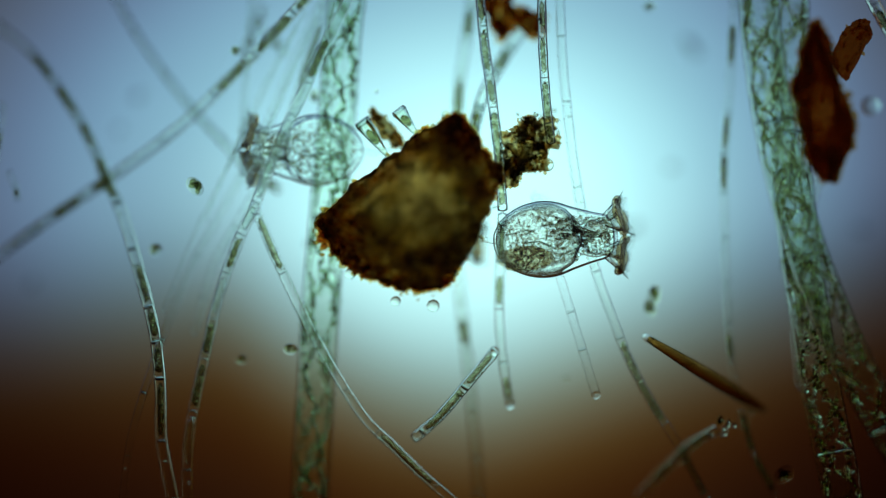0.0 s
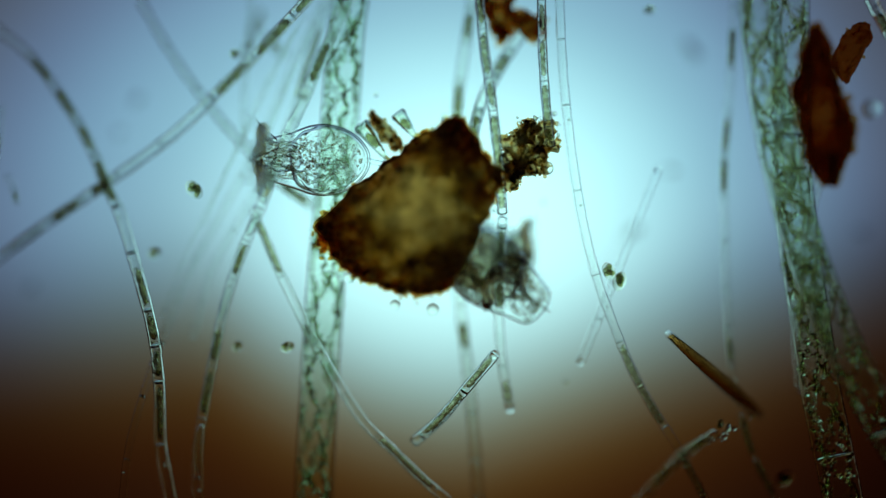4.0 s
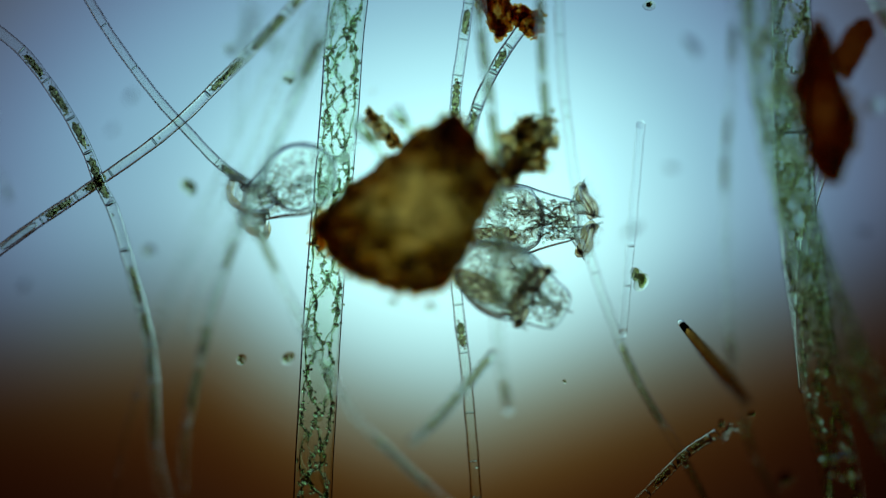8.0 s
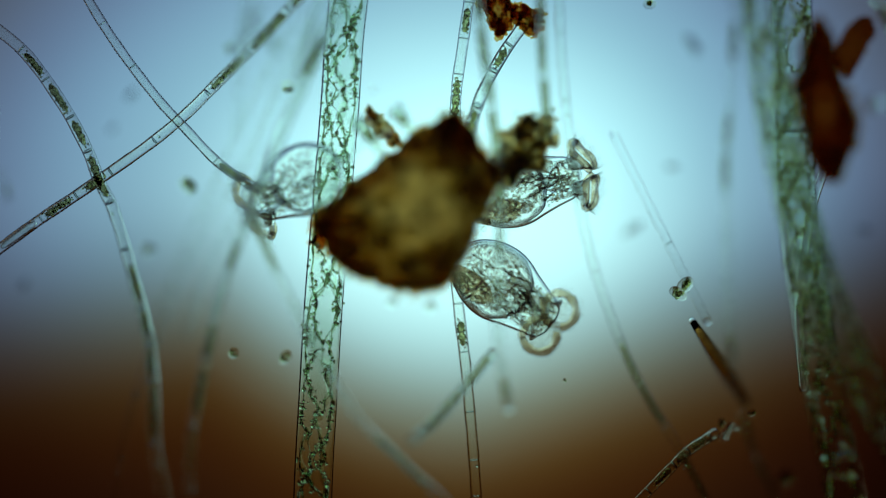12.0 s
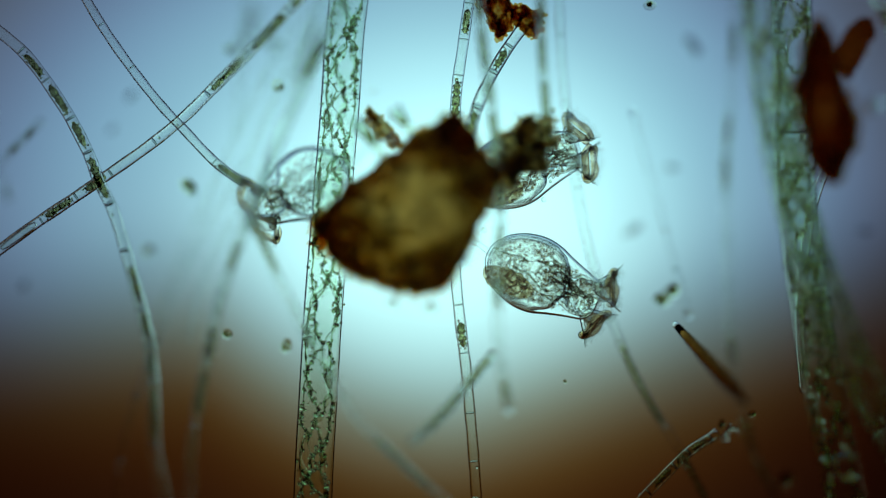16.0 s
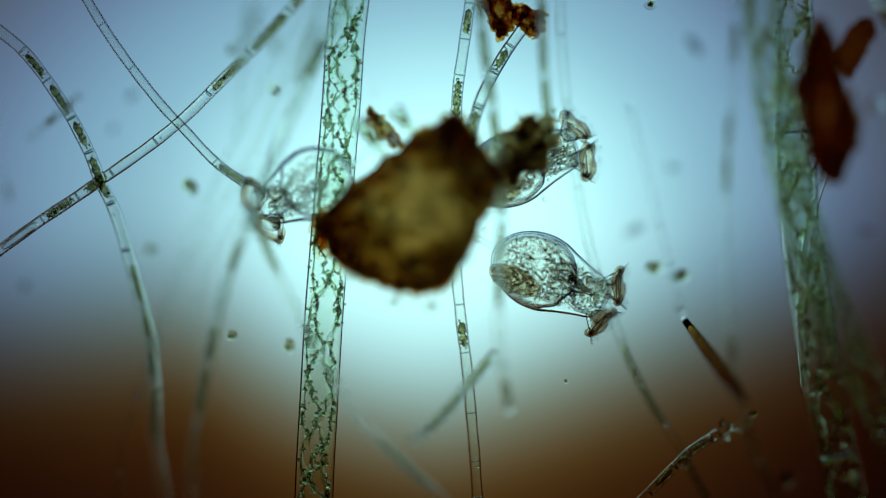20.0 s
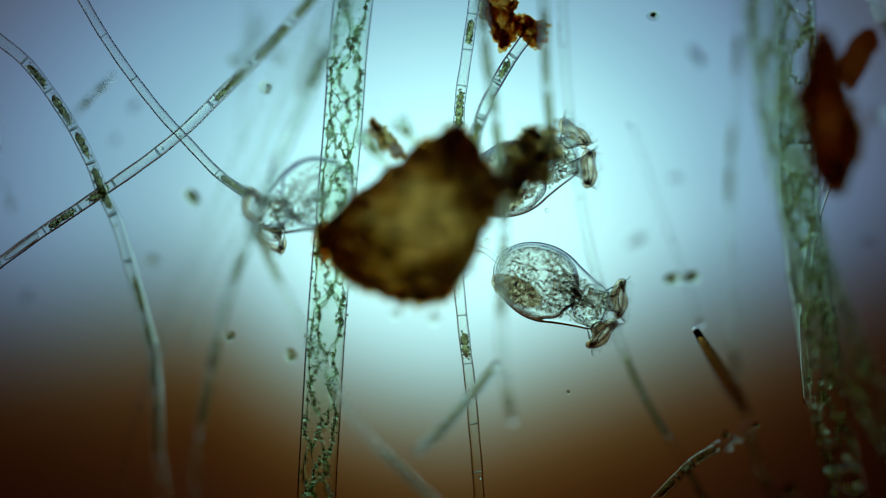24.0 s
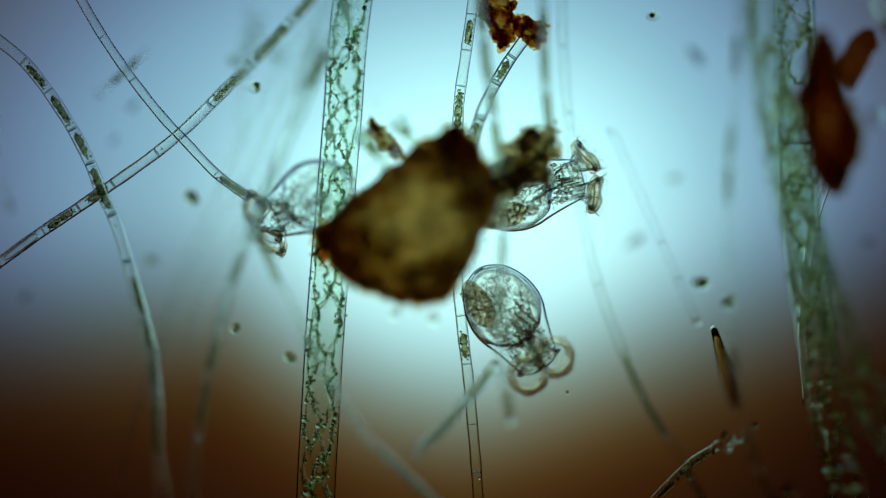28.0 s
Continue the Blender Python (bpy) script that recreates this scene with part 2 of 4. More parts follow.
def blob(bm, centre, radii, seed=0.0, rough=0.0, freq=20.0, sub=2, turn=None):
    """A rounded lump with an uneven skin."""
    made = bmesh.ops.create_icosphere(bm, subdivisions=sub, radius=1.0)["verts"]
    off = Vector((seed * 3.7, seed * 1.3, seed * 2.1))
    c = Vector(centre)
    for v in made:
        d = v.co.normalized()
        p = Vector((d.x * radii[0], d.y * radii[1], d.z * radii[2]))
        if rough:
            p *= 1 + rough * noise.fractal(p * freq + off, 0.8, 2.1, 4)
        v.co = c + (turn @ p if turn else p)
    return bm


def lathe(bm, profile, sides=28, flat=1.0):
    """Turns a profile of (x, radius) round the x axis."""
    rings = []
    for x, r in profile:
        rings.append([bm.verts.new((x, r * math.cos(math.tau * i / sides), flat * r * math.sin(math.tau * i / sides))) for i in range(sides)])
    for r0, r1 in zip(rings, rings[1:]):
        for i in range(sides):
            bm.faces.new((r0[i], r1[i], r1[(i + 1) % sides], r0[(i + 1) % sides]))
    return bm


def aim(p, q):
    """The pose at p whose x axis points to q."""
    turn = (Vector(q) - Vector(p)).to_track_quat("X", "Z").to_matrix().to_4x4()
    return Matrix.Translation(p) @ turn


def ico():
    bm = bmesh.new()
    bmesh.ops.create_icosphere(bm, subdivisions=1, radius=1.0)
    v = np.array([p.co[:] for p in bm.verts])
    f = np.array([[p.index for p in q.verts] for q in bm.faces])
    bm.free()
    return v, f


ICO_V, ICO_F = ico()


def crumbs(places, size, r):
    """Many small uneven crumbs in one mesh."""
    bm = bmesh.new()
    v, f = [], []
    gen = np.random.default_rng(r.randrange(10 ** 6))
    for i, p in enumerate(places):
        g = size * r.uniform(0.35, 1.3)
        k = np.array((r.uniform(0.7, 1.3), r.uniform(0.7, 1.3), r.uniform(0.6, 1.0))) * g
        v.append(ICO_V * k * gen.uniform(0.65, 1.3, (len(ICO_V), 1)) + np.array(p))
        f.append(ICO_F + i * len(ICO_V))
    me = bpy.data.meshes.new("crumbs")
    me.from_pydata(np.concatenate(v).tolist(), [], np.concatenate(f).tolist())
    bm.from_mesh(me)
    bpy.data.meshes.remove(me)
    return bm


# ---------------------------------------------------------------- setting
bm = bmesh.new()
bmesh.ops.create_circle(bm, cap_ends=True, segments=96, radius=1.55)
disc = tagged(part("backdrop", bm, painted_glow(), None, smooth=False), "disc with painted lamp glow far below the stage", "lamp", kind="structure")

# the painted glow stays with the objective while the stage drifts, and is shifted a little to set its bright and brown
# areas: seconds, shift to the right and down (thousandths)
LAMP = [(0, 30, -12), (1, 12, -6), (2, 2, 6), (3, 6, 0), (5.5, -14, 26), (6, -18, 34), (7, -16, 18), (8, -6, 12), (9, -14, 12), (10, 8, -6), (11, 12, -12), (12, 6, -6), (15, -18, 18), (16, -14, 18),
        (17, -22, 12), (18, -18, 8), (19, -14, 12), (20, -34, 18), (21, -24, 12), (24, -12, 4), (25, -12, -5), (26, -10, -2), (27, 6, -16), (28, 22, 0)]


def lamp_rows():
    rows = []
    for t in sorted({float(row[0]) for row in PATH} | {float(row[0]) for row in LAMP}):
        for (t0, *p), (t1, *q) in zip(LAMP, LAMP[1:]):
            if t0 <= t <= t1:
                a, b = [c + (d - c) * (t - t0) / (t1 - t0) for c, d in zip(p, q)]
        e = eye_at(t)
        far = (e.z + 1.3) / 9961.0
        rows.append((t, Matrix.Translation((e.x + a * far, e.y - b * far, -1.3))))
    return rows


k = Mat("slide glass")
M_SLIDE = k.done(k.node("ShaderNodeBsdfRefraction", Color=(0.99, 1.0, 0.995, 1), IOR=1.02, Roughness=0.0).outputs[0])
bm = bmesh.new()
bmesh.ops.create_cube(bm, size=1.0)
for v in bm.verts:
    v.co = Vector((v.co.x * 2.6, v.co.y * 1.7, v.co.z * 0.24 - 0.12))
bmesh.ops.bevel(bm, geom=bm.edges[:], offset=0.004, segments=2, affect="EDGES")
tagged(part("ground", bm, M_SLIDE, None, smooth=False), "clear glass microscope slide", "slide", kind="structure")


# ---------------------------------------------------------------- filaments of algae
def filament(name, ctrl, radius, label, cell=0.10, fill=0.5, wall=M_WALL, content=M_OLIVE, seed=1, ends=False, group="thin algae"):
    """A thread of cells: a clear wall, cross walls and lumps of green in some of the cells."""
    r = random.Random(seed)
    pts = curve_points(ctrl, radius * 1.1)
    base = pts[0].copy()
    ob = thing(name, base, label, "alga", group)
    pts = [p - base for p in pts]
    part("cell_wall", hollow(pts, [radius * (1 + 0.03 * math.sin(i * 0.9)) for i in range(len(pts))]), wall, ob)
    if ends:
        part("end_cap", blob(bmesh.new(), pts[-1], (radius * 0.97,) * 3, sub=3), wall, ob, "rounded end")
    fr = frames_along(pts)
    per = max(3, round(cell / (radius * 1.1)))
    i = r.randrange(1, per)
    while i < len(pts) - 2:
        d, a, b = fr[i]
        bm = bmesh.new()
        sweep(bm, [pts[i] - d * radius * 0.10, pts[i] + d * radius * 0.10], [radius * 0.84] * 2, 12, True, 0.05)
        part("cross_wall", bm, M_SEPTUM, ob)
        nxt = min(len(pts) - 1, i + max(2, per + r.randint(-per // 4, per // 4)))
        if r.random() < fill and nxt - i >= 3:
            bm = bmesh.new()
            lo, hi = i + 1, nxt - 1
            if r.random() < 0.2:
                lo += (hi - lo) // 3
            wide = r.uniform(0.60, 0.80)
            fine = [pts[j].lerp(pts[j + 1], f) for j in range(lo, hi) for f in (0.0, 0.25, 0.5, 0.75)] + [pts[hi]]
            sweep(bm, fine, [radius * wide * (0.85 + 0.45 * noise.noise(Vector((j * 0.9, seed * 1.7, i)))) * min(1, 0.35 + 0.3 * j, 0.35 + 0.3 * (len(fine) - 1 - j)) for j in range(len(fine))], 10)
            for j in range(lo, hi + 1):
                d, a, b = fr[j]
                for q in range(6):
                    o = a * r.uniform(-0.68, 0.68) * radius + b * r.uniform(-0.4, 0.4) * radius + d * r.uniform(-0.5, 0.5) * radius
                    g = radius * r.uniform(0.10, 0.24)
                    blob(bm, pts[j] + o, (g, g, g * 0.8), r.random() * 9, 0.5, 60, 1)
            part("chloroplast", bm, content, ob, "olive-green lumpy chloroplast")
        elif wall in (M_WALL, M_WALL_THIN) and fill > 0.5 and nxt - i >= 4 and r.random() < 0.5:
            sac = pts[i + 1:nxt]
            part("inner_sac", hollow(sac, [radius * (0.66 + 0.06 * math.sin(j * 0.8 + i)) * (0.6 if j in (0, len(sac) - 1) else 1.0) for j in range(len(sac))], 12, 0.2), M_SAC, ob, "clear inner sac")
        if r.random() < 0.5:
            bm = bmesh.new()
            j = min(len(pts) - 2, i + r.randint(1, 3))
            d, a, b = fr[j]
            blob(bm, pts[j] + a * r.uniform(-0.5, 0.5) * radius, (radius * 0.3,) * 3, 0, 0, 1, 1)
            part("oil_drop", bm, M_BEAD, ob)
        i = nxt
    return ob


def broad_alga(name, ctrl, radius, label, turns, seed, bands=5, lump=1.0, cell=0.42, first=9, green=M_GREEN):
    """A broad thread with green spiral bands, set with bright grains, inside a clear wall."""
    r = random.Random(seed)
    pts = curve_points(ctrl, 0.012)
    base = pts[0].copy()
    ob = thing(name, base, label, "alga", "broad algae")
    pts = [p - base for p in pts]
    part("cell_wall", hollow(pts, [radius] * len(pts), 30, 0.035), M_WALL_GREEN, ob)
    fr = frames_along(pts)
    n = len(pts)
    for band in range(bands):
        bm, line, rad = bmesh.new(), [], []
        bead_places, patches = [], []
        for i in range(n * 3):
            s = min(n - 1.001, i / 3)
            j = int(s)
            d, a, b = fr[j]
            p = pts[j].lerp(pts[j + 1], s - j)
            wob = 0.8 * noise.noise(Vector((s * 0.07, band * 3.1, seed))) + 0.25 * noise.noise(Vector((s * 0.45, band * 1.1, seed)))
            q = math.tau * (s * 0.012 * turns + band / bands + wob * 0.4)
            if band % 2:
                q = -q
            rr = radius * (0.76 + 0.10 * noise.noise(Vector((s * 0.3, band, seed + 5.0))))
            line.append(p + (a * math.cos(q) + b * math.sin(q)) * rr)
            here = noise.noise(Vector((s * 0.22, band * 7.0, seed)))
            rad.append(radius * (lump if green == M_GREEN else 0.6) * max(0.010, 0.024 + 0.045 * here + 0.026 * r.random()))
            if r.random() < 0.16 + 0.22 * max(0.0, here):
                bead_places.append(line[-1])
            for g in range(2 if here > 0.12 else 1):
                if r.random() < 0.75 + 2.0 * here:
                    patches.append(line[-1] + Vector((r.gauss(0, 0.10), r.gauss(0, 0.16), r.gauss(0, 0.05))) * radius)
        sweep(bm, line, rad, 6)
        flecks = crumbs(patches, radius * lump * 0.088, r)
        if band % 2 == 0:
            strip, last = bmesh.new(), None
            for i, p in enumerate(line):
                d, a, b = fr[min(n - 1, i // 3)]
                axis = pts[min(n - 1, i // 3)]
                out = (p - axis) - d * (p - axis).dot(d)
                out = out.normalized() * radius * 0.05
                w = d * radius * max(0.03, 0.30 + 0.75 * noise.noise(Vector((i * 0.045, band * 5.0, seed + 2.0))) + 0.14 * noise.noise(Vector((i * 0.6, band, seed))))
                ring = [strip.verts.new(q) for q in (p - w - out, p + w - out, p + w + out * 0.2, p - w + out * 0.2)]
                if last:
                    for e in range(4):
                        strip.faces.new((last[e], last[(e + 1) % 4], ring[(e + 1) % 4], ring[e]))
                last = ring
            part("ribbon", strip, M_RIBBON if green == M_GREEN else M_RIBBON_OLD, ob, "thin pale green ribbon")
        ob2 = part("spiral_band", bm, green, ob, "green spiral chloroplast band")
        tagged(part("fleck", flecks, green, ob2, "green flecks along the band"), kind="stuff")
        bm = bmesh.new()
        for p in bead_places:
            s = radius * r.uniform(0.05, 0.14)
            blob(bm, p + Vector((0, 0, s * 0.5)), (s, s, s), 0, 0, 1, 2)
        tagged(part("grain", bm, M_BEAD, ob2), kind="stuff")
    i = first
    while i < n - 2:
        d, a, b = fr[i]
        bm = sweep(bmesh.new(), [pts[i] - d * 0.002, pts[i] + d * 0.002], [radius * 0.93] * 2, 20, True, 0.02)
        part("cross_wall", bm, M_SEPTUM, ob)
        i += round(cell / 0.012)
    return ob


def path_of(*rows, t=11.0):
    return [at(*row[:3], row[3] if len(row) > 3 else t) for row in rows]


# the broad alga under the debris, and the crossing pair
S_MIDDLE = broad_alga("broad_alga", path_of((622, -40, 0.09), (610, 60, 0.09), (602, 180, 0.075), (592, 300, 0.07), (581, 430, 0.07), (571, 560, 0.07),
           (563, 700, 0.07), (556, 820, 0.07), (552, 930, 0.07)), 0.0345, "broad green alga with spiral bands, under the debris", 2.4, 3, bands=5, cell=1.9, first=500)
broad_alga("broad_alga", path_of((1340, -40, 0.29), (1347, 60, 0.29), (1362, 180, 0.29), (1385, 300, 0.29), (1421, 430, 0.29), (1470, 560, 0.29),
           (1530, 690, 0.29), (1600, 810, 0.29), t=3.0), 0.036, "broad green alga lying across another one", 3.0, 11, 6, 1.0, 0.58, 22, M_GREEN_OLD)
broad_alga("broad_alga", path_of((1395, -40, 0.12), (1398, 80, 0.125), (1398, 200, 0.13), (1403, 320, 0.135), (1415, 440, 0.145), (1433, 560, 0.155),
           (1455, 700, 0.165), (1482, 830, 0.17), (1500, 930, 0.17), t=0.0), 0.036, "broad dull green alga with spiral bands, crossed by another", 3.0, 19, 6, 1.1, 0.58, 23, M_GREEN_OLD)

filament("thread_alga", path_of((-25, 35, 0.05), (45, 93, 0.055), (112, 185, 0.06), (155, 265, 0.075), (176, 320, 0.09)) + path_of(
    (222, 380, 0.11), (248, 465, 0.14), (280, 590, 0.19), (291, 690, 0.23), (294, 790, 0.26), (318, 910, 0.26), t=3.0), 0.0105,
    "long curved thread of clear cells with olive contents", 0.09, 0.62, M_WALL_THIN, seed=2)
F_SLIDING = filament("thread_alga", path_of((135, -40, 0.045), (180, 37, 0.045), (230, 110, 0.045), (285, 180, 0.045), (330, 228, 0.045), (385, 285, 0.045), (442, 326, 0.05)),
    0.0085, "thread of clear cells drifting against a thicker one", 0.10, 0.45, seed=5)
filament("thread_alga", path_of((-40, 468, 0.045), (60, 395, 0.045), (130, 348, 0.05), (200, 300, 0.06), (270, 250, 0.07), (330, 200, 0.08),
    (390, 140, 0.10), (450, 80, 0.13), (520, 5, 0.16), (560, -40, 0.17)), 0.0098, "straight slanting thread with long olive cells", 0.11, 0.6, seed=8)
F_LEANING = filament("thread_alga", path_of((648, -40, 0.26), (600, 60, 0.26), (574, 115, 0.26), (546, 185, 0.26), (520, 245, 0.26), (478, 360, 0.26), (442, 450, 0.26),
    (414, 540, 0.26), (398, 620, 0.26), (380, 720, 0.26), (370, 800, 0.26), (371, 920, 0.26), t=3.0), 0.0095, "long leaning thread of clear cells", 0.085, 0.55, M_WALL_THIN, M_OLIVE, seed=12)
filament("thread_alga", path_of((455, 370, 0.25), (488, 450, 0.25), (520, 520, 0.25), (556, 592, 0.25), (602, 672, 0.25), (650, 745, 0.25), (702, 796, 0.25), (752, 845, 0.25),
    (840, 920, 0.25), t=3.0), 0.0085, "curved clear thread with few green cells", 0.12, 0.4, M_WALL_PALE, M_OLIVE_PALE, seed=14)
for n, row in enumerate((((566, 40), (500, 190), (446, 330)), ((548, 30), (478, 150), (410, 300), (370, 400)), ((530, 60), (452, 220), (352, 420), (296, 560)), ((575, 90), (520, 220), (470, 330)), ((452, 0), (444, 110), (436, 250)))):
    filament("hair", path_of(*[(u, v, 0.285 if n < 4 else 0.33) for u, v in row], t=3.0), 0.0034 if n < 4 else 0.006, "very thin clear hair hanging in the water", 0.3, 0.0, M_WALL_PALE, seed=60 + n, group="hairs")
for shift, seed in ((0, 21), (38, 23)):
    filament("thread_alga", path_of((590 + shift * 0.3, -20, 0.34), (530 + shift * 0.6, 110, 0.34), (470 + shift, 250, 0.33), (400 + shift, 380, 0.31), (345 + shift, 480, 0.31),
        (312 + shift, 560 + shift, 0.31), *(() if shift else ((286, 630, 0.26), (256, 720, 0.22), (236, 800, 0.2), (224, 900, 0.2))), t=3.0), 0.0068, "thin pale thread with few green cells", 0.16, 0.08, M_WALL_PALE, M_OLIVE_PALE, seed=seed)
filament("thread_alga", path_of((836, -40, 0.05), (819, 80, 0.05), (808, 160, 0.05), (804, 260, 0.045), (802, 400, 0.04), (806, 480, 0.04), (815, 570, 0.04), (825, 650, 0.04),
    (832, 730, 0.04), (838, 800, 0.04), (846, 920, 0.04)), 0.0098, "upright clear thread passing under the debris", 0.085, 0.3, M_WALL_THIN, seed=25)
filament("thread_alga", path_of((940, 22, 0.045), (925, 45, 0.05), (890, 95, 0.06), (860, 150, 0.09), (842, 195, 0.12), (832, 250, 0.15), (850, 300, 0.18)), 0.0105,
    "short bent thread between two clumps", 0.07, 0.5, seed=28)
filament("thread_alga", path_of((850, -40, 0.24), (860, 80, 0.24), (870, 150, 0.24), (880, 230, 0.24), (888, 300, 0.24), (893, 380, 0.23), t=3.0), 0.0088,
    "clear grainy thread beside the debris", 0.09, 0.95, content=M_OLIVE_PALE, seed=31)
filament("thread_alga", path_of((893, 388, 0.235), (889, 470, 0.28), (887, 560, 0.28), (893, 640, 0.28), (906, 722, 0.28), t=3.0), 0.0085,
    "pale thread beside the debris with a rounded end", 0.09, 0.6, M_WALL_PALE, M_OLIVE_PALE, seed=32, ends=True)
filament("thread_alga", path_of((961, -40, 0.22), (963, 80, 0.22), (969, 180, 0.22), (978, 262, 0.22), t=3.0), 0.0082, "clear thread ending in a clump", 0.07, 0.95, content=M_OLIVE_PALE, seed=33)
filament("thread_alga", path_of((986, -40, 0.16), (992, 100, 0.16), (1000, 190, 0.16), (1014, 300, 0.16), (1034, 410, 0.16), (1055, 490, 0.16), (1080, 560, 0.16),
    (1112, 640, 0.16), (1150, 712, 0.16), (1200, 792, 0.16), (1262, 910, 0.16), t=1.5), 0.0082, "long curved pale thread with green stretches", 0.16, 0.4, M_WALL_PALE, M_OLIVE_PALE, seed=36)
filament("thread_alga", path_of((1122, 895, 0.04), (1180, 835, 0.055), (1222, 795, 0.08), (1268, 766, 0.125)), 0.0088, "short thread with a frayed end", 0.06, 0.95, M_WALL_FAINT, seed=38)
filament("thread_alga", path_of((1302, -40, 0.33), (1292, 160, 0.33), (1282, 300, 0.32), (1284, 440, 0.30), (1287, 520, 0.3), (1291, 600, 0.3), (1301, 680, 0.3), (1316, 745, 0.3),
    (1336, 810, 0.3), (1372, 880, 0.3), t=3.0), 0.0072, "thin pale hanging thread", 0.1, 0.35, M_WALL_PALE, seed=41)
filament("thread_alga", path_of((1462, 290, 0.06), (1436, 370, 0.05), (1424, 440, 0.04), (1417, 520, 0.04), (1417, 600, 0.05), (1424, 690, 0.06)), 0.0085,
    "thread under the broad algae", 0.10, 0.4, seed=43)
filament("thread_alga", path_of((733, 776, 0.27), (780, 735, 0.24), (830, 676, 0.20), (876, 622, 0.17), t=0.0), 0.0092, "short glassy thread with a blunt end", 0.12, 0.5, M_WALL_THIN, M_OLIVE_PALE, seed=46, ends=True)
filament("thread_alga", path_of((1525, -40, 0.26), (1548, 20, 0.26), (1590, 90, 0.26), t=3.0), 0.0115, "thread at the rim of the field", 0.1, 0.4, seed=48)


# ---------------------------------------------------------------- debris
def hull_rock(bm, corners, seed, rough, freq, cuts=4):
    """A lump with worn corners: the hull of its corners, cut finer and roughened."""
    for c in corners:
        bm.verts.new(c)
    bmesh.ops.convex_hull(bm, input=bm.verts[:])
    bmesh.ops.triangulate(bm, faces=bm.faces[:])
    for i in range(cuts):
        bmesh.ops.subdivide_edges(bm, edges=bm.edges[:], cuts=1, use_grid_fill=True, smooth=0.12 if i < 2 else 0.0)
    off = Vector((seed, seed * 2.0, 0))
    bm.normal_update()
    for v, n in [(v, v.normal.copy()) for v in bm.verts]:
        v.co += n * (rough * noise.fractal(v.co * freq + off, 0.7, 2.0, 5) - rough * 0.2)
    return bm


def debris(name, corners, label, core, thin, seed, rough, freq, grains, size, rim=0.05):
    """A lump of rotting matter with a crust of crumbs."""
    r = random.Random(seed)
    base = sum(corners, Vector()) / len(corners)
    ob = thing(name, base, label, "debris")
    bm = hull_rock(bmesh.new(), [c - base for c in corners], seed, rough, freq)
    spots = [v.co.copy() for v in bm.verts]
    far = max(p.xy.length for p in spots)
    spots = [p for p in spots if p.xy.length > far * r.uniform(rim, 0.85 + rim * 0.3)]
    part("core", bm, core, ob)
    for i in range(4):
        bm = crumbs([r.choice(spots) + Vector((r.gauss(0, 1), r.gauss(0, 1), r.gauss(0, 1))) * size * 0.35 for j in range(grains // 4)], size, r)
        tagged(part("crust", bm, thin, ob, "crumbly brown crust"), kind="stuff")
    return ob


def ring_of(outline, z, t, shrink=0.55, lift=0.08):
    """Corners of a lump from its outline: the widest girth and a smaller top and bottom."""
    mid = [at(u, v, z - sum(low), t) for u, v, *low in outline]
    c = sum(mid, Vector()) / len(mid)
    out = list(mid)
    for q in mid:
        for s in (1, -1):
            p = c.lerp(q, shrink)
            out.append(Vector((p.x, p.y, p.z + s * lift)))
    return out


LUMP = debris("debris_lump", ring_of([(806, 215), (823, 217), (850, 254), (888, 310), (882, 352), (856, 408), (838, 458), (812, 500), (786, 522), (744, 525), (704, 521), (636, 492, 0.02), (592, 454, 0.05), (565, 402, 0.06),
       (642, 336, 0.06), (690, 288, 0.06), (762, 242, 0.03)], 0.272, 3.0, 0.62, 0.085), "large dark brown lump of plant debris", M_HUMUS, M_CRUMB_RED, 4, 0.012, 30, 3400, 0.0050, 0.55)
r = random.Random(77)
crown = [v.co.copy() for v in LUMP.children[0].data.vertices]
reach = max(p.xy.length for p in crown)
flakes = [p for p in crown if p.xy.length > reach * r.uniform(0.25, 0.9)]
for i in range(3):
    tagged(part("crust", crumbs([r.choice(flakes) * 0.85 for j in range(50)], 0.0165, r), M_FLAKE, LUMP, "large brown flakes"), kind="stuff")
shine = crumbs([Vector((r.uniform(-0.05, 0.01), r.uniform(0.065, 0.085), r.uniform(0.04, 0.07))) for i in range(26)], 0.0042, r)
edge = crumbs([at(r.gauss(566, 9), r.gauss(408, 16), r.uniform(0.13, 0.2), 1.5) - LUMP.location for i in range(90)] + [at(u, 398 - (u - 556) * 0.72 + r.gauss(2, 7), r.uniform(0.14, 0.19), 1.5) - LUMP.location for u in [r.uniform(600, 760) for i in range(140)]], 0.0055, r)
tagged(part("crust", edge, M_RUST_THIN, LUMP, "rusty crumbs at the rim"), kind="stuff")
fine = [v for v in crown if v.z > 0 and v.xy.length < reach * 0.8]
tagged(part("crust", crumbs([r.choice(fine) + Vector((r.gauss(0, 0.006), r.gauss(0, 0.006), 0)) for i in range(900)], 0.0036, r), M_CRUMB, LUMP, "fine brown grains on the top"), kind="stuff")
tagged(part("grit", crumbs([r.choice(fine) + Vector((r.gauss(0, 0.006), r.gauss(0, 0.006), 0.004)) for i in range(260)], 0.0030, r), M_GRIT, LUMP, "glassy grains on the top"), kind="stuff")
tagged(part("grit", shine, M_GRIT, LUMP, "glassy grains in the crust"), kind="stuff")
CLUMP = debris("debris_clump", ring_of([(905, 240), (930, 205), (962, 212), (990, 258), (960, 300), (905, 330), (878, 308), (898, 268)], 0.182, 0.0, 0.5, 0.04),
       "crumbly brown clump beside the debris lump", M_SHRED, M_CRUMB, 6, 0.034, 34, 900, 0.0034)
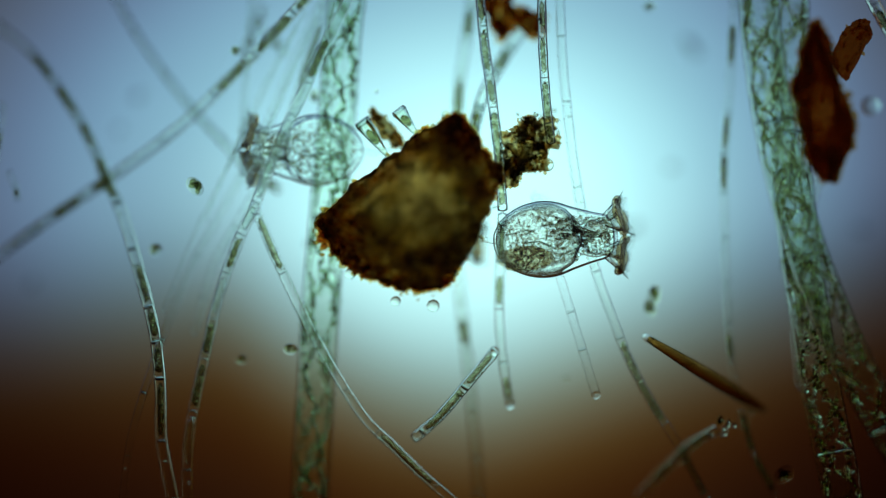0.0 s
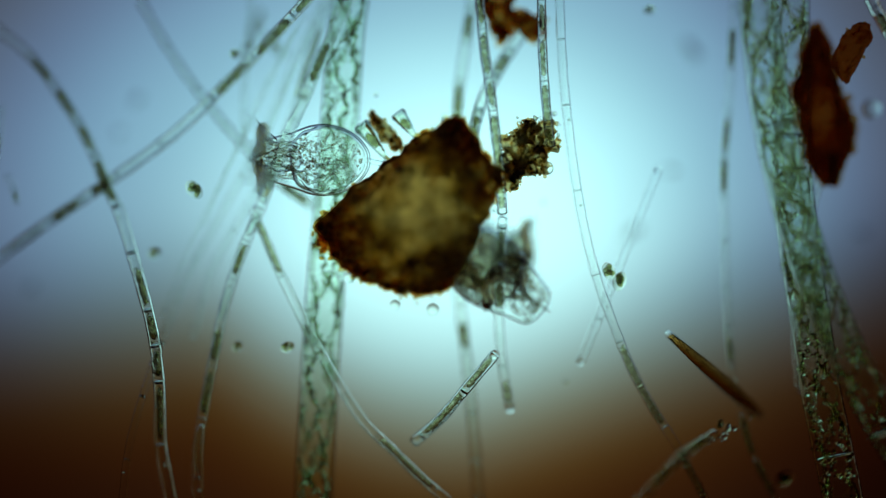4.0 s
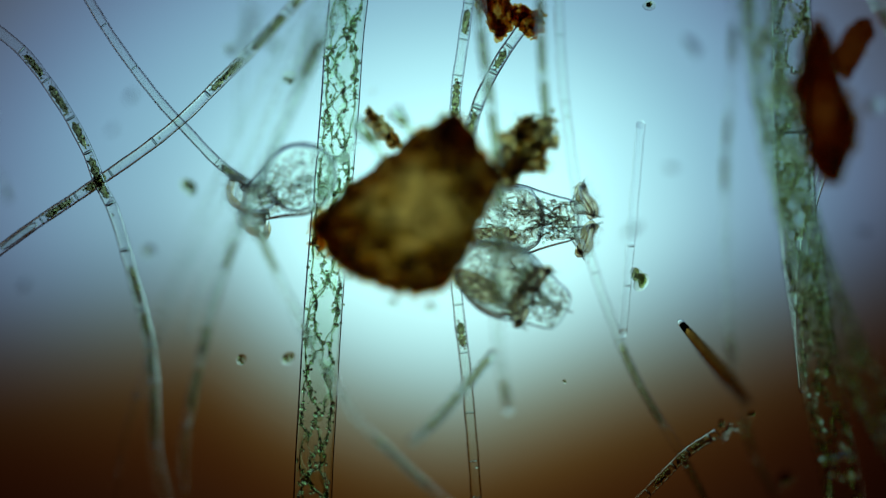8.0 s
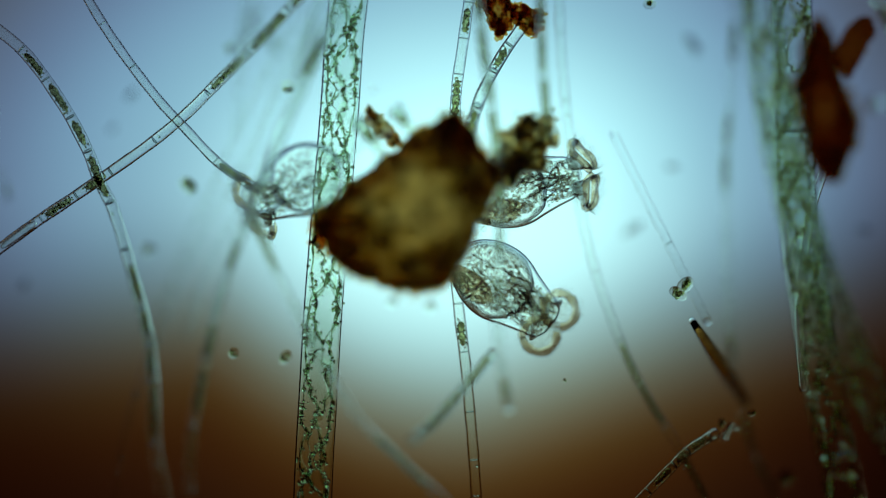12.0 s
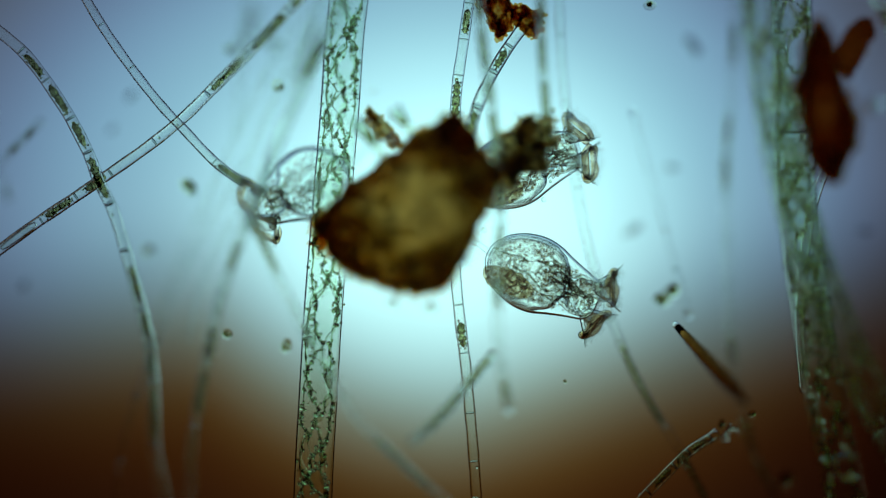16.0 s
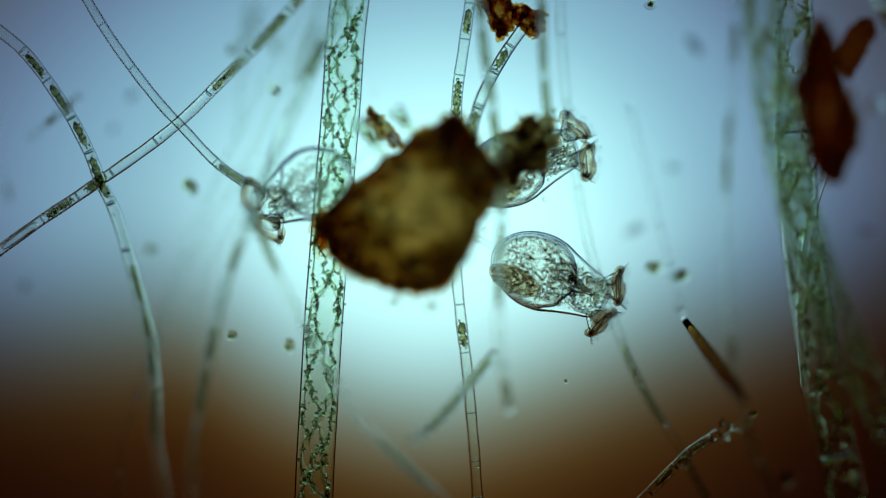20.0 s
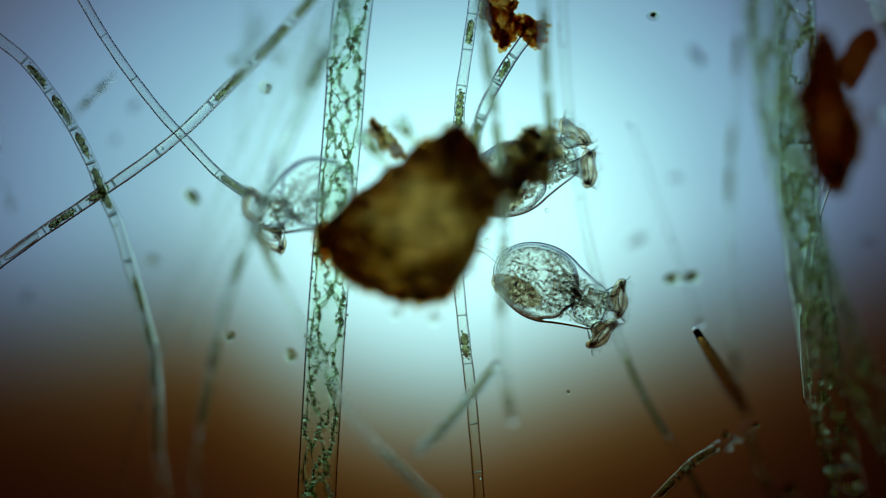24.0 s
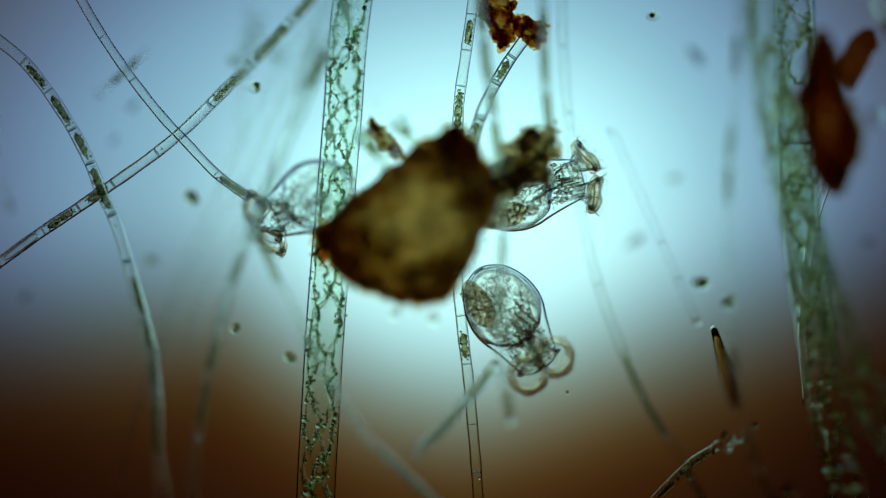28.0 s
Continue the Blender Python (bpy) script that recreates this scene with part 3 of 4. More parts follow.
shine = crumbs([at(r.gauss(942, 22), r.gauss(222, 15), r.uniform(0.13, 0.19), 1.5) - CLUMP.location for i in range(56)] + [at(r.gauss(912, 14), r.gauss(262, 14), r.uniform(0.12, 0.17), 1.5) - CLUMP.location for i in range(24)], 0.0046, r)
tagged(part("grit", shine, M_GRIT, CLUMP, "glassy grains on the clump"), kind="stuff")
debris("debris_clump", ring_of([(848, -25), (850, 12), (866, 44), (881, 68), (897, 58), (906, 18), (908, -25)], 0.06, 11.0, 0.5, 0.03),
       "dark brown clump at the upper rim", M_UMBER, M_RUST_THIN, 8, 0.016, 36, 220, 0.006)
debris("debris_clump", ring_of([(902, 12), (932, 8), (958, 20), (963, 44), (949, 63), (924, 46), (904, 36)], 0.055, 11.0, 0.5, 0.02),
       "brown shred hooked to a clump at the upper rim", M_UMBER, M_RUST_THIN, 18, 0.012, 40, 160, 0.0055)
debris("rusty_clump", ring_of([(1444, 44), (1458, 86), (1480, 130), (1500, 190), (1508, 215), (1508, 255), (1492, 305), (1474, 334), (1440, 308), (1416, 238), (1406, 150), (1420, 95)], 0.335, 3.0, 0.6, 0.06),
       "rust-brown clump beside the broad algae", M_RUST, M_RUST_THIN, 9, 0.012, 22, 1400, 0.0062)
debris("rusty_clump", ring_of([(1466, 112), (1498, 58), (1520, 40), (1540, 48), (1540, 74), (1520, 112), (1496, 152)], 0.215, 3.0, 0.6, 0.025),
       "short rust-brown tube on the clump", M_RUST, M_RUST_THIN, 10, 0.006, 30, 40, 0.005)
debris("debris_bit", ring_of([(650, 184), (662, 196), (680, 222), (704, 236), (708, 256), (690, 262), (664, 234), (648, 204)], 0.13, 1.5, 0.5, 0.014),
       "small brown shred on the debris", M_SHRED, M_CRUMB, 13, 0.008, 50, 150, 0.0045)
TUFT = thing("frayed_tuft", at(1278, 762, 0.15, 1.5), "pale frayed tuft of glassy grains at a thread's end", "debris")
for i in range(16):
    g = rng.uniform(0.0025, 0.0055)
    part("bead", blob(bmesh.new(), (rng.gauss(0.002, 0.010), rng.gauss(0.002, 0.011), rng.gauss(0, 0.006)), (g, g * rng.uniform(0.7, 1.4), g), i, 0.3, 90, 2), M_GRIT, TUFT)


# ---------------------------------------------------------------- diatoms, bubbles and loose cells
def diatom(p, q, width, label):
    """A wedge-shaped glass shell with a rim and a green body."""
    ob = thing("diatom", p, label, "diatom", "diatoms")
    ob.matrix_basis = aim(p, q)
    n = (q - p).length
    part("shell", lathe(bmesh.new(), [(0, 0.0005), (0, width * 0.12), (n * 0.3, width * 0.25), (n * 0.7, width * 0.42), (n * 0.92, width * 0.5), (n, width * 0.46), (n, 0.0005)], 16, 0.6), M_DIATOM, ob)
    part("rim", lathe(bmesh.new(), [(n * 0.86, width * 0.47), (n * 0.87, width * 0.53), (n * 0.9, width * 0.53), (n * 0.91, width * 0.49)], 16, 0.6), M_SEPTUM, ob)
    part("chloroplast", blob(bmesh.new(), (n * 0.55, 0, 0), (n * 0.2, width * 0.25, width * 0.2), 3, 0.5, 60), M_OLIVE, ob, "olive chloroplast")
    return ob


diatom(at(690, 284, 0.24, 3.0), at(644, 222, 0.24, 3.0), 0.030, "glassy wedge-shaped diatom on the debris")
diatom(at(742, 247, 0.24, 3.0), at(708, 202, 0.24, 3.0), 0.027, "smaller glassy wedge-shaped diatom on the debris")


def bubble(u, v, z, t, r):
    ob = thing("bubble", at(u, v, z, t), "tiny clear round bubble", "bubble", "bubbles")
    part("skin", blob(bmesh.new(), (0, 0, 0), (r, r, r), sub=3), M_BUBBLE, ob)
    return ob


for row in ((771, 548, 0.24, 3.0, 0.011), (705, 540, 0.24, 3.0, 0.009), (625, 492, 0.24, 3.0, 0.010), (793, 212, 0.24, 3.0, 0.008), (968, 292, 0.2, 0.0, 0.012),
            (671, 171, 0.27, 3.0, 0.004), (1540, 197, 0.33, 3.0, 0.017), (963, 352, 0.05, 17.0, 0.0045), (862, 428, 0.05, 26.0, 0.005), 
            (1213, 815, 0.13, 0.0, 0.005)):
    bubble(*row)


def round_cell(u, v, z, t, a, b, label, angle=0.0, mat=M_CELL):
    ob = thing("round_cell", at(u, v, z, t), label, "cell", "loose cells")
    ob.rotation_euler.z = radians(angle)
    part("cell_wall", blob(bmesh.new(), (0, 0, 0), (a, b, b), sub=3), M_CELL_SKIN, ob)
    bm = bmesh.new()
    for i in range(7):
        blob(bm, (rng.uniform(-0.5, 0.5) * a, rng.uniform(-0.5, 0.5) * b, rng.uniform(-0.3, 0.3) * b), (a * 0.34,) * 3, i, 0.4, 80, 1)
    part("contents", bm, mat, ob, "dark green grainy contents")
    return ob


CELL_A = round_cell(1183, 510, 0.06, 11.0, 0.017, 0.011, "small green oval cell drifting beside its twin", 80)
CELL_B = round_cell(1208, 512, 0.06, 11.0, 0.018, 0.012, "small dark green oval cell drifting beside its twin", 100)
DARK_CELL = round_cell(512, 148, 0.11, 11.0, 0.013, 0.012, "dark round drifting cell")
PALE_CELL = round_cell(510, 632, 0.14, 11.0, 0.013, 0.010, "olive oval drifting cell", 60)
LOW_CELL = round_cell(428, 638, 0.11, 11.0, 0.010, 0.009, "small olive drifting cell")
round_cell(352, 338, 0.21, 3.0, 0.019, 0.013, "olive oval cell with a clear rim", -50)
round_cell(283, 450, 0.31, 3.0, 0.012, 0.011, "brown round cell hanging in the water")
round_cell(424, 100, 0.28, 3.0, 0.010, 0.009, "small green cell by the slanting thread")
round_cell(1388, 845, 0.26, 3.0, 0.02, 0.014, "olive cell on the broad alga", 40)
round_cell(1150, 6, 0.09, 11.0, 0.012, 0.009, "dark speck of a cell at the rim")
round_cell(1337, 752, 0.07, 24.0, 0.009, 0.006, "small olive grain beside the spike", 30)
round_cell(1000, 672, 0.055, 11.0, 0.004, 0.004, "tiny dark grain on the slide")
for u, v, s, a in ((45, 500, 0.012, 50), (1120, 405, 0.02, 30), (1228, 80, 0.022, -55), (1188, 294, 0.013, 0), (232, 168, 0.014, 45), (1530, 405, 0.012, 0), (200, 225, 0.01, 45)):
    ob = thing("dust_speck", at(u, v, -0.242), "faint grey dust speck under the slide", "dust", "dust")
    ob.rotation_euler.z = radians(a)
    part("flake", blob(bmesh.new(), (0, 0, 0), (s, s * 0.45, 0.004), u, 0.5, 60), M_DUST, ob)

# ---------------------------------------------------------------- the brown spike and the drifting rod
SPIKE = thing("brown_spike", at(1345, 735, 0.2), "brown tapering hollow spike with a glassy tip", "spike")
part("shaft", lathe(bmesh.new(), [(-0.06, 0.0005), (-0.055, 0.004), (-0.02, 0.0095), (0.04, 0.0125), (0.12, 0.0115), (0.20, 0.0080), (0.240, 0.0062), (0.240, 0.0005)], 18), M_BROWN_GLASS, SPIKE)
part("tip", lathe(bmesh.new(), [(0.240, 0.0005), (0.240, 0.0064), (0.250, 0.0060), (0.255, 0.004), (0.2565, 0.0005)], 18), M_WALL_PALE, SPIKE, "clear glassy tip")

ROD = thing("glassy_rod", at(1165, 405, 0.09), "long clear empty rod drifting freely", "rod")
part("tube", hollow([Vector((x, 0, 0)) for x in np.linspace(-0.185, 0.185, 20)], [0.0078] * 20, 16), M_ROD, ROD)
for x in (-0.185, 0.185):
    part("end_cap", blob(bmesh.new(), (x, 0, 0), (0.0076,) * 3, sub=3), M_ROD, ROD)
for x in (0.03, 0.10):
    part("cross_wall", sweep(bmesh.new(), [Vector((x, 0, 0)), Vector((x + 0.002, 0, 0))], [0.0064] * 2, 12, True, 0.05), M_SEPTUM, ROD)


PASSING = filament("passing_thread", [Vector((x, 0, 0)) for x in (-0.06, -0.02, 0.02, 0.06)], 0.007, "short olive thread drifting past", 0.05, 0.9, M_WALL_PALE, seed=61, group="loose threads")
filament("short_thread", path_of((24, 312, 0.30), (36, 338, 0.30), (40, 362, 0.30), t=3.0), 0.006, "tiny clear thread of two cells", 0.03, 0.3, M_WALL_PALE, seed=63, group="loose threads")
filament("short_thread", path_of((2, 300, 0.31), (10, 240, 0.31), (14, 190, 0.31), t=3.0), 0.005, "thin curved clear thread", 0.04, 0.3, M_WALL_PALE, seed=65, group="loose threads")
filament("short_thread", path_of((470, 20, 0.38), (458, 60, 0.38), (440, 110, 0.38), t=3.0), 0.011, "short olive thread above the slanting one", 0.05, 0.9, M_WALL_PALE, seed=67, group="loose threads")
filament("short_thread", path_of((478, 66, 0.36), (496, 88, 0.36), (516, 104, 0.36), t=3.0), 0.010, "stubby olive thread beside the slanting one", 0.05, 0.9, M_WALL_PALE, seed=69, group="loose threads")


# ---------------------------------------------------------------- wheel animalcules
HEAD = 0.205


def animalcule(label, seed, size, pale=False):
    """A stalked wheel animalcule along the x axis: foot at 0, two ciliated lobes at the head."""
    r = random.Random(seed)
    ob = thing("wheel_animalcule", (0, 0, 0), label, "animalcule", "wheel animalcules")
    egg = [(-0.004, 0.0005), (-0.003, 0.012), (0.004, 0.026), (0.018, 0.042), (0.042, 0.056), (0.072, 0.063), (0.100, 0.061), (0.126, 0.052),
           (0.148, 0.045), (0.166, 0.040), (0.178, 0.037), (0.188, 0.031), (0.194, 0.018), (0.196, 0.0005)]
    mouth = [(0.150, 0.0005), (0.151, 0.026), (0.172, 0.030), (0.190, 0.036), (0.199, 0.042), (0.200, 0.038), (0.190, 0.031), (0.172, 0.026), (0.156, 0.020), (0.155, 0.0005)]
    neck = part("neck", lathe(bmesh.new(), mouth, 36, 0.85), M_NECK, ob, "clear folding neck")
    egg = [(p.x, max(0.0005, p.y)) for p in curve_points([(x, q, 0) for x, q in egg], 0.005)]
    inner = [(min(max(x, -0.0018), 0.1938), max(0.0004, q - 0.0022)) for x, q in egg]
    part("body", lathe(lathe(bmesh.new(), egg, 64, 0.8), inner[::-1], 64, 0.8), M_SHELL_PALE if pale else M_SHELL, ob, "transparent egg-shaped body")
    sac = [(0.001, 0.0005), (0.002, 0.014), (0.016, 0.036), (0.042, 0.0525), (0.070, 0.0595), (0.098, 0.057), (0.118, 0.047), (0.130, 0.032), (0.136, 0.014), (0.137, 0.0005)]
    sac = [(p.x, max(0.0005, p.y)) for p in curve_points([(x, q, 0) for x, q in sac], 0.004)]
    lining = [(x * 0.95 + 0.0035, max(0.0004, q * 0.93)) for x, q in sac]
    gut = part("gut", lathe(lathe(bmesh.new(), sac, 56, 0.8), lining[::-1], 56, 0.8), M_SHELL_PALE if pale else M_GUT, ob, "pale grainy gut")
    for v in gut.data.vertices:
        v.co *= 1 + 0.05 * noise.noise(v.co * 45 + Vector((seed * 3.0, 0, 0)))
    grains, food = [], []
    for j in range(2700):
        a, q, z = r.uniform(0, math.tau), math.sqrt(r.random()), r.uniform(-0.009, 0.011)
        if j % 3 == 0:
            food.append((0.050 + 0.044 * q * math.cos(a), -0.031 + 0.021 * q * math.sin(a), z))
        elif j % 3 == 1:
            grains.append((0.070 + 0.060 * q * math.cos(a), 0.003 + 0.050 * q * math.sin(a), z))
        else:
            x = r.uniform(0.09, 0.188)
            grains.append((x, (0.044 - 0.15 * (x - 0.11)) * r.uniform(-0.9, 0.9), z))
    grains = [g for g in grains if noise.noise(Vector(g) * 42 + Vector((seed, 0, 0))) > -0.28]
    food = food[::2]
    if pale:
        grains = grains[::2]
    tagged(part("granules", crumbs(grains, 0.0021, r), M_GRANULE, ob, "fine clear granules"), kind="stuff")
    if not pale:
        tagged(part("granules", crumbs(food, 0.0020, r), M_GRANULE_BROWN, ob, "fine brownish granules"), kind="stuff")
    if not pale:
        part("stomach", blob(bmesh.new(), (0.049, -0.030, 0.002), (0.043, 0.021, 0.026), seed + 4, 0.14, 40, 5), M_GUT_DARK, ob, "brown grainy stomach")
    for i in range(22):
        x0, a, q = r.uniform(0.015, 0.09) if i < 9 else r.uniform(0.09, 0.14), r.uniform(0.1, 3.0) if i % 3 else r.uniform(3.4, 6.1), r.uniform(0.35, 0.95)
        run = []
        for j in range(5):
            a += r.uniform(-0.45, 0.45)
            wide = 0.050 * math.sin(math.pi * min(0.92, (x0 + 0.02) / 0.19))
            run.append((x0, wide * q * math.cos(a), 0.004 + 0.007 * q * math.sin(a)))
            x0 += r.uniform(0.004, 0.022)
        line = curve_points(run, 0.004)
        part("fold", sweep(bmesh.new(), line, [0.0013 + 0.0006 * math.sin(j * 0.8) for j in range(len(line))], 6), M_VACUOLE if pale else M_FOLD, ob, "thin inner fold")
    for i in range(16):
        bm = bmesh.new()
        a = r.uniform(0, 6.28)
        s = r.choice((0.0025, 0.003, 0.004, 0.006))
        q = r.uniform(0.2, 1.0)
        blob(bm, (r.uniform(0.03, 0.15), math.cos(a) * 0.044 * q, 0.02 + math.sin(a) * 0.02 * q), (s, s, s), i, 0.15, 90, 2)
        part("vacuole", bm, M_VACUOLE, ob)
    for s in (1, -1):
        bm = sweep(bmesh.new(), curve_points([(0.13, 0.02 * s, 0.01), (0.16, 0.03 * s, 0.012), (0.185, 0.028 * s, 0.01), (0.2, 0.036 * s, 0)], 0.005), [0.0035] * 40, 7)
        part("muscle", bm, M_LOBE, neck, "thin muscle strand")
    bm = blob(bmesh.new(), (0.165, 0, 0), (0.026, 0.024, 0.016), seed + 2, 0.4, 50, 3)
    part("mastax", bm, M_GUT, neck, "folded grinding jaw")
    bm = sweep(bmesh.new(), curve_points([(0.002, 0, 0), (-0.03, 0.006, -0.004), (-0.07, -0.004, -0.01), (-0.12, 0.0, -0.012)], 0.008), [0.0045] * 60, 10)
    part("foot", bm, M_SHELL, ob, "thin clear stalk")
    ob.scale = (size,) * 3
    lobes = []
    for s in (1, -1):
        prof = [(-0.024, 0.0005), (-0.022, 0.012), (-0.008, 0.020), (0.002, 0.027), (0.007, 0.032), (0.009, 0.032), (0.004, 0.025), (-0.005, 0.018), (-0.016, 0.010), (-0.017, 0.0005)]
        lobe = part("lobe", lathe(bmesh.new(), prof, 28), M_LOBE, ob, "trumpet-shaped ciliated lobe")
        bm = bmesh.new()
        turn = [Vector((0.007 + 0.003 * math.sin(3 * q + seed), 0.030 * math.cos(q), 0.030 * math.sin(q))) for q in np.linspace(0.35, math.tau - 0.35, 50) + (math.pi if s < 0 else 0.0) + math.pi]
        sweep(bm, turn, [0.0072 + 0.0007 * math.sin(i * 0.7 + seed) for i in range(50)], 8)
        part("rim", bm, M_RIM, lobe, "brownish rolled rim")
        lobe.location = (HEAD, 0.034 * s, 0)
        lobe.scale = (0.94, 0.94, 0.94)
        bm = bmesh.new()
        for i in range(54):
            a = math.tau * i / 54
            o = Vector((0.010, 0.030 * math.cos(a), 0.030 * math.sin(a)))
            d = Vector((0.9, math.cos(a) * 0.8, math.sin(a) * 0.8)).normalized() * r.uniform(0.010, 0.018)
            sweep(bm, [o, o + d * 0.5, o + d + Vector((0.002, 0.003 * math.sin(i), 0))], [0.0008, 0.0006, 0.0003], 4, False)
        tagged(part("cilia", bm, M_CILIA, lobe, "fringe of fine cilia"), kind="stuff")
        lobes.append((lobe, s))
    return ob, [(neck, 0)] + lobes


LOWER, LOWER_LOBES = animalcule("clear egg-shaped wheel animalcule stretched beside the debris", 1, 1.08)
UPPER, UPPER_LOBES = animalcule("clear wheel animalcule half hidden behind the brown clump", 2, 1.04)
FAR, FAR_LOBES = animalcule("pale wheel animalcule by the broad alga", 3, 1.01, True)


# ---------------------------------------------------------------- what moves
def swim(ob, rows):
    """Rows: seconds, place of the head in the field, angle of the body below the right-hand side, height, and by how much the head dips."""
    keys, n = [], HEAD * ob.scale.x
    for t, u, v, down, z, *tilt in rows:
        k = radians(sum(tilt))
        way = Matrix.Rotation(-radians(down), 3, "Z") @ Vector((math.cos(k), 0, -math.sin(k)))
        keys.append((t, pose(*(at(u, v, z, t) - way * n), 0, sum(tilt), -down)))
    walk(ob, keys)


def tip_lobes(head, rows):
    """Rows: seconds, degrees by which the lobes turn up to the objective, degrees by which they spread, and how far the head is drawn into the body."""
    for piece, s in head:
        if s == 0:
            walk(piece, [(t, pose(-pull, 0, 0)) for t, up, spread, pull in rows])
        else:
            walk(piece, [(t, pose(HEAD - pull - 0.006 + 0.010 * math.sin(radians(up)), (0.031 - 0.007 * math.sin(radians(up))) * s, 0.014 * math.sin(radians(up)), 0, -up, spread * s))
                         for t, up, spread, pull in rows])


def drift(ob, rows, z, spin=0.0, tilt=0.0):
    walk(ob, [(t, Matrix.Translation(at(u, v, z + sum(up), t)) @ pose(0, 0, 0, 0, 0, tilt + spin * t)) for t, u, v, *up in rows])


def spike_pose(tip, foot):
    """The pose of the spike with its tip in place, leaning back to its foot."""
    return aim(tip + (foot - tip).normalized() * 0.2565, tip)


def motions():
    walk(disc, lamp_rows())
    swim(LOWER, [(0.0, 1098, 417, -3, 0.20), (0.2, 1010, 497, 25, 0.15), (0.3, 956, 538, 36, 0.13), (0.6, 954, 550, 38, 0.12), (1.0, 956, 554, 38, 0.12), (1.5, 960, 559, 40, 0.12), (2.0, 956, 566, 44, 0.11),
        (3.0, 950, 562, 40, 0.10), (3.5, 957, 564, 40, 0.11), (4.5, 975, 552, 36, 0.11), (5.5, 985, 542, 30, 0.11), (6.0, 1010, 532, 18, 0.125), (6.5, 1006, 549, 24, 0.14), (7.0, 1004, 549, 26, 0.15), (8.0, 1010, 562, 29, 0.15),
        (8.5, 1015, 567, 30, 0.12), (9.0, 1017, 572, 32, 0.09), (9.5, 1006, 570, 33, 0.085, -7), (10.0, 990, 569, 36, 0.105, -14), (11.0, 982, 571, 37, 0.105, -14), (11.5, 978, 581, 40, 0.105, -14), (12.0, 984, 581, 38, 0.105, -14), (12.5, 992, 573, 35, 0.105, -14),
        (13.5, 1015, 569, 31, 0.085, -7), (14.5, 1030, 566, 32, 0.05), (15.0, 1042, 566, 34, 0.05), (15.5, 1053, 556, 30, 0.05), (16.0, 1067, 542, 25, 0.05), (16.5, 1078, 532, 24, 0.05), (17.0, 1077, 534, 25, 0.05), (18.0, 1078, 532, 25, 0.05),
        (19.0, 1088, 520, 23, 0.05), (20.0, 1078, 538, 25, 0.05), (20.5, 1080, 534, 25, 0.05), (21.0, 1080, 536, 25, 0.05), (21.5, 1084, 539, 25, 0.05), (22.5, 1089, 543, 25, 0.05), (23.5, 1091, 546, 24, 0.05), (24.0, 1081, 560, 26, 0.05),
        (24.5, 1060, 589, 31, 0.08, -8), (25.0, 1036, 595, 33, 0.105, -15), (25.5, 1039, 589, 32, 0.105, -15), (26.0, 1038, 591, 32, 0.105, -15), (26.5, 1031, 601, 35, 0.105, -15), (27.0, 1012, 621, 42, 0.105, -15), (27.5, 975, 652, 54, 0.105, -15), (28.0, 966, 661, 57, 0.105, -15)])
    tip_lobes(LOWER_LOBES, [(0.0, 5, 12, 0.0), (0.3, 14, -30, 0.104), (5.5, 14, -30, 0.100), (6.0, 12, -25, 0.088), (8.5, 15, -25, 0.080), (9.2, 20, -20, 0.05), (9.7, 55, 15, 0.02), (10.0, 66, 24, 0.015), (12.5, 64, 24, 0.015), (14.5, 22, 20, 0.0), (16.0, 8, 22, 0.0), (23.5, 8, 22, 0.0),
        (24.3, 25, 20, 0.005), (25.0, 62, 24, 0.01), (28.0, 66, 24, 0.015)])
    swim(UPPER, [(0.0, 870, 400, -5, 0.03), (0.3, 900, 380, -20, 0.03), (0.6, 925, 352, -30, 0.03), (1.5, 948, 322, -34, 0.03), (2.0, 950, 325, -34, 0.03), (3.0, 955, 395, -15, 0.03), (3.5, 955, 440, 0, 0.03), (4.5, 955, 460, 5, 0.03),
        (5.5, 962, 470, 8, 0.03), (6.0, 1005, 468, 14, 0.04), (6.5, 1020, 448, 12, 0.05), (7.0, 1026, 430, 9, 0.055), (7.5, 1030, 412, 5, 0.055), (8.0, 1035, 390, 0, 0.055), (8.5, 1036, 377, -3, 0.055), (9.0, 1036, 352, -7, 0.055),
        (9.5, 1035, 330, -11, 0.055), (10.0, 1034, 314, -13, 0.055), (11.0, 1036, 308, -13, 0.055), (12.5, 1034, 307, -13, 0.055), (14.5, 1031, 268, -19, 0.05), (15.5, 1030, 264, -19, 0.05), (17.0, 1029, 251, -21, 0.05), (18.0, 1027, 251, -21, 0.05),
        (20.0, 1026, 256, -20, 0.05), (21.5, 1024, 262, -21, 0.05), (23.5, 1026, 277, -21, 0.05), (24.0, 1027, 268, -22, 0.05), (25.0, 1031, 284, -19, 0.05), (26.0, 1035, 290, -18, 0.05), (27.0, 1039, 296, -17, 0.05), (28.0, 1042, 312, -14, 0.05)])
    tip_lobes(UPPER_LOBES, [(0.0, 10, 5, 0.03), (5.8, 10, 5, 0.02), (6.5, 5, 15, 0.0), (9.0, 20, 25, 0.0), (28.0, 15, 25, 0.0)])
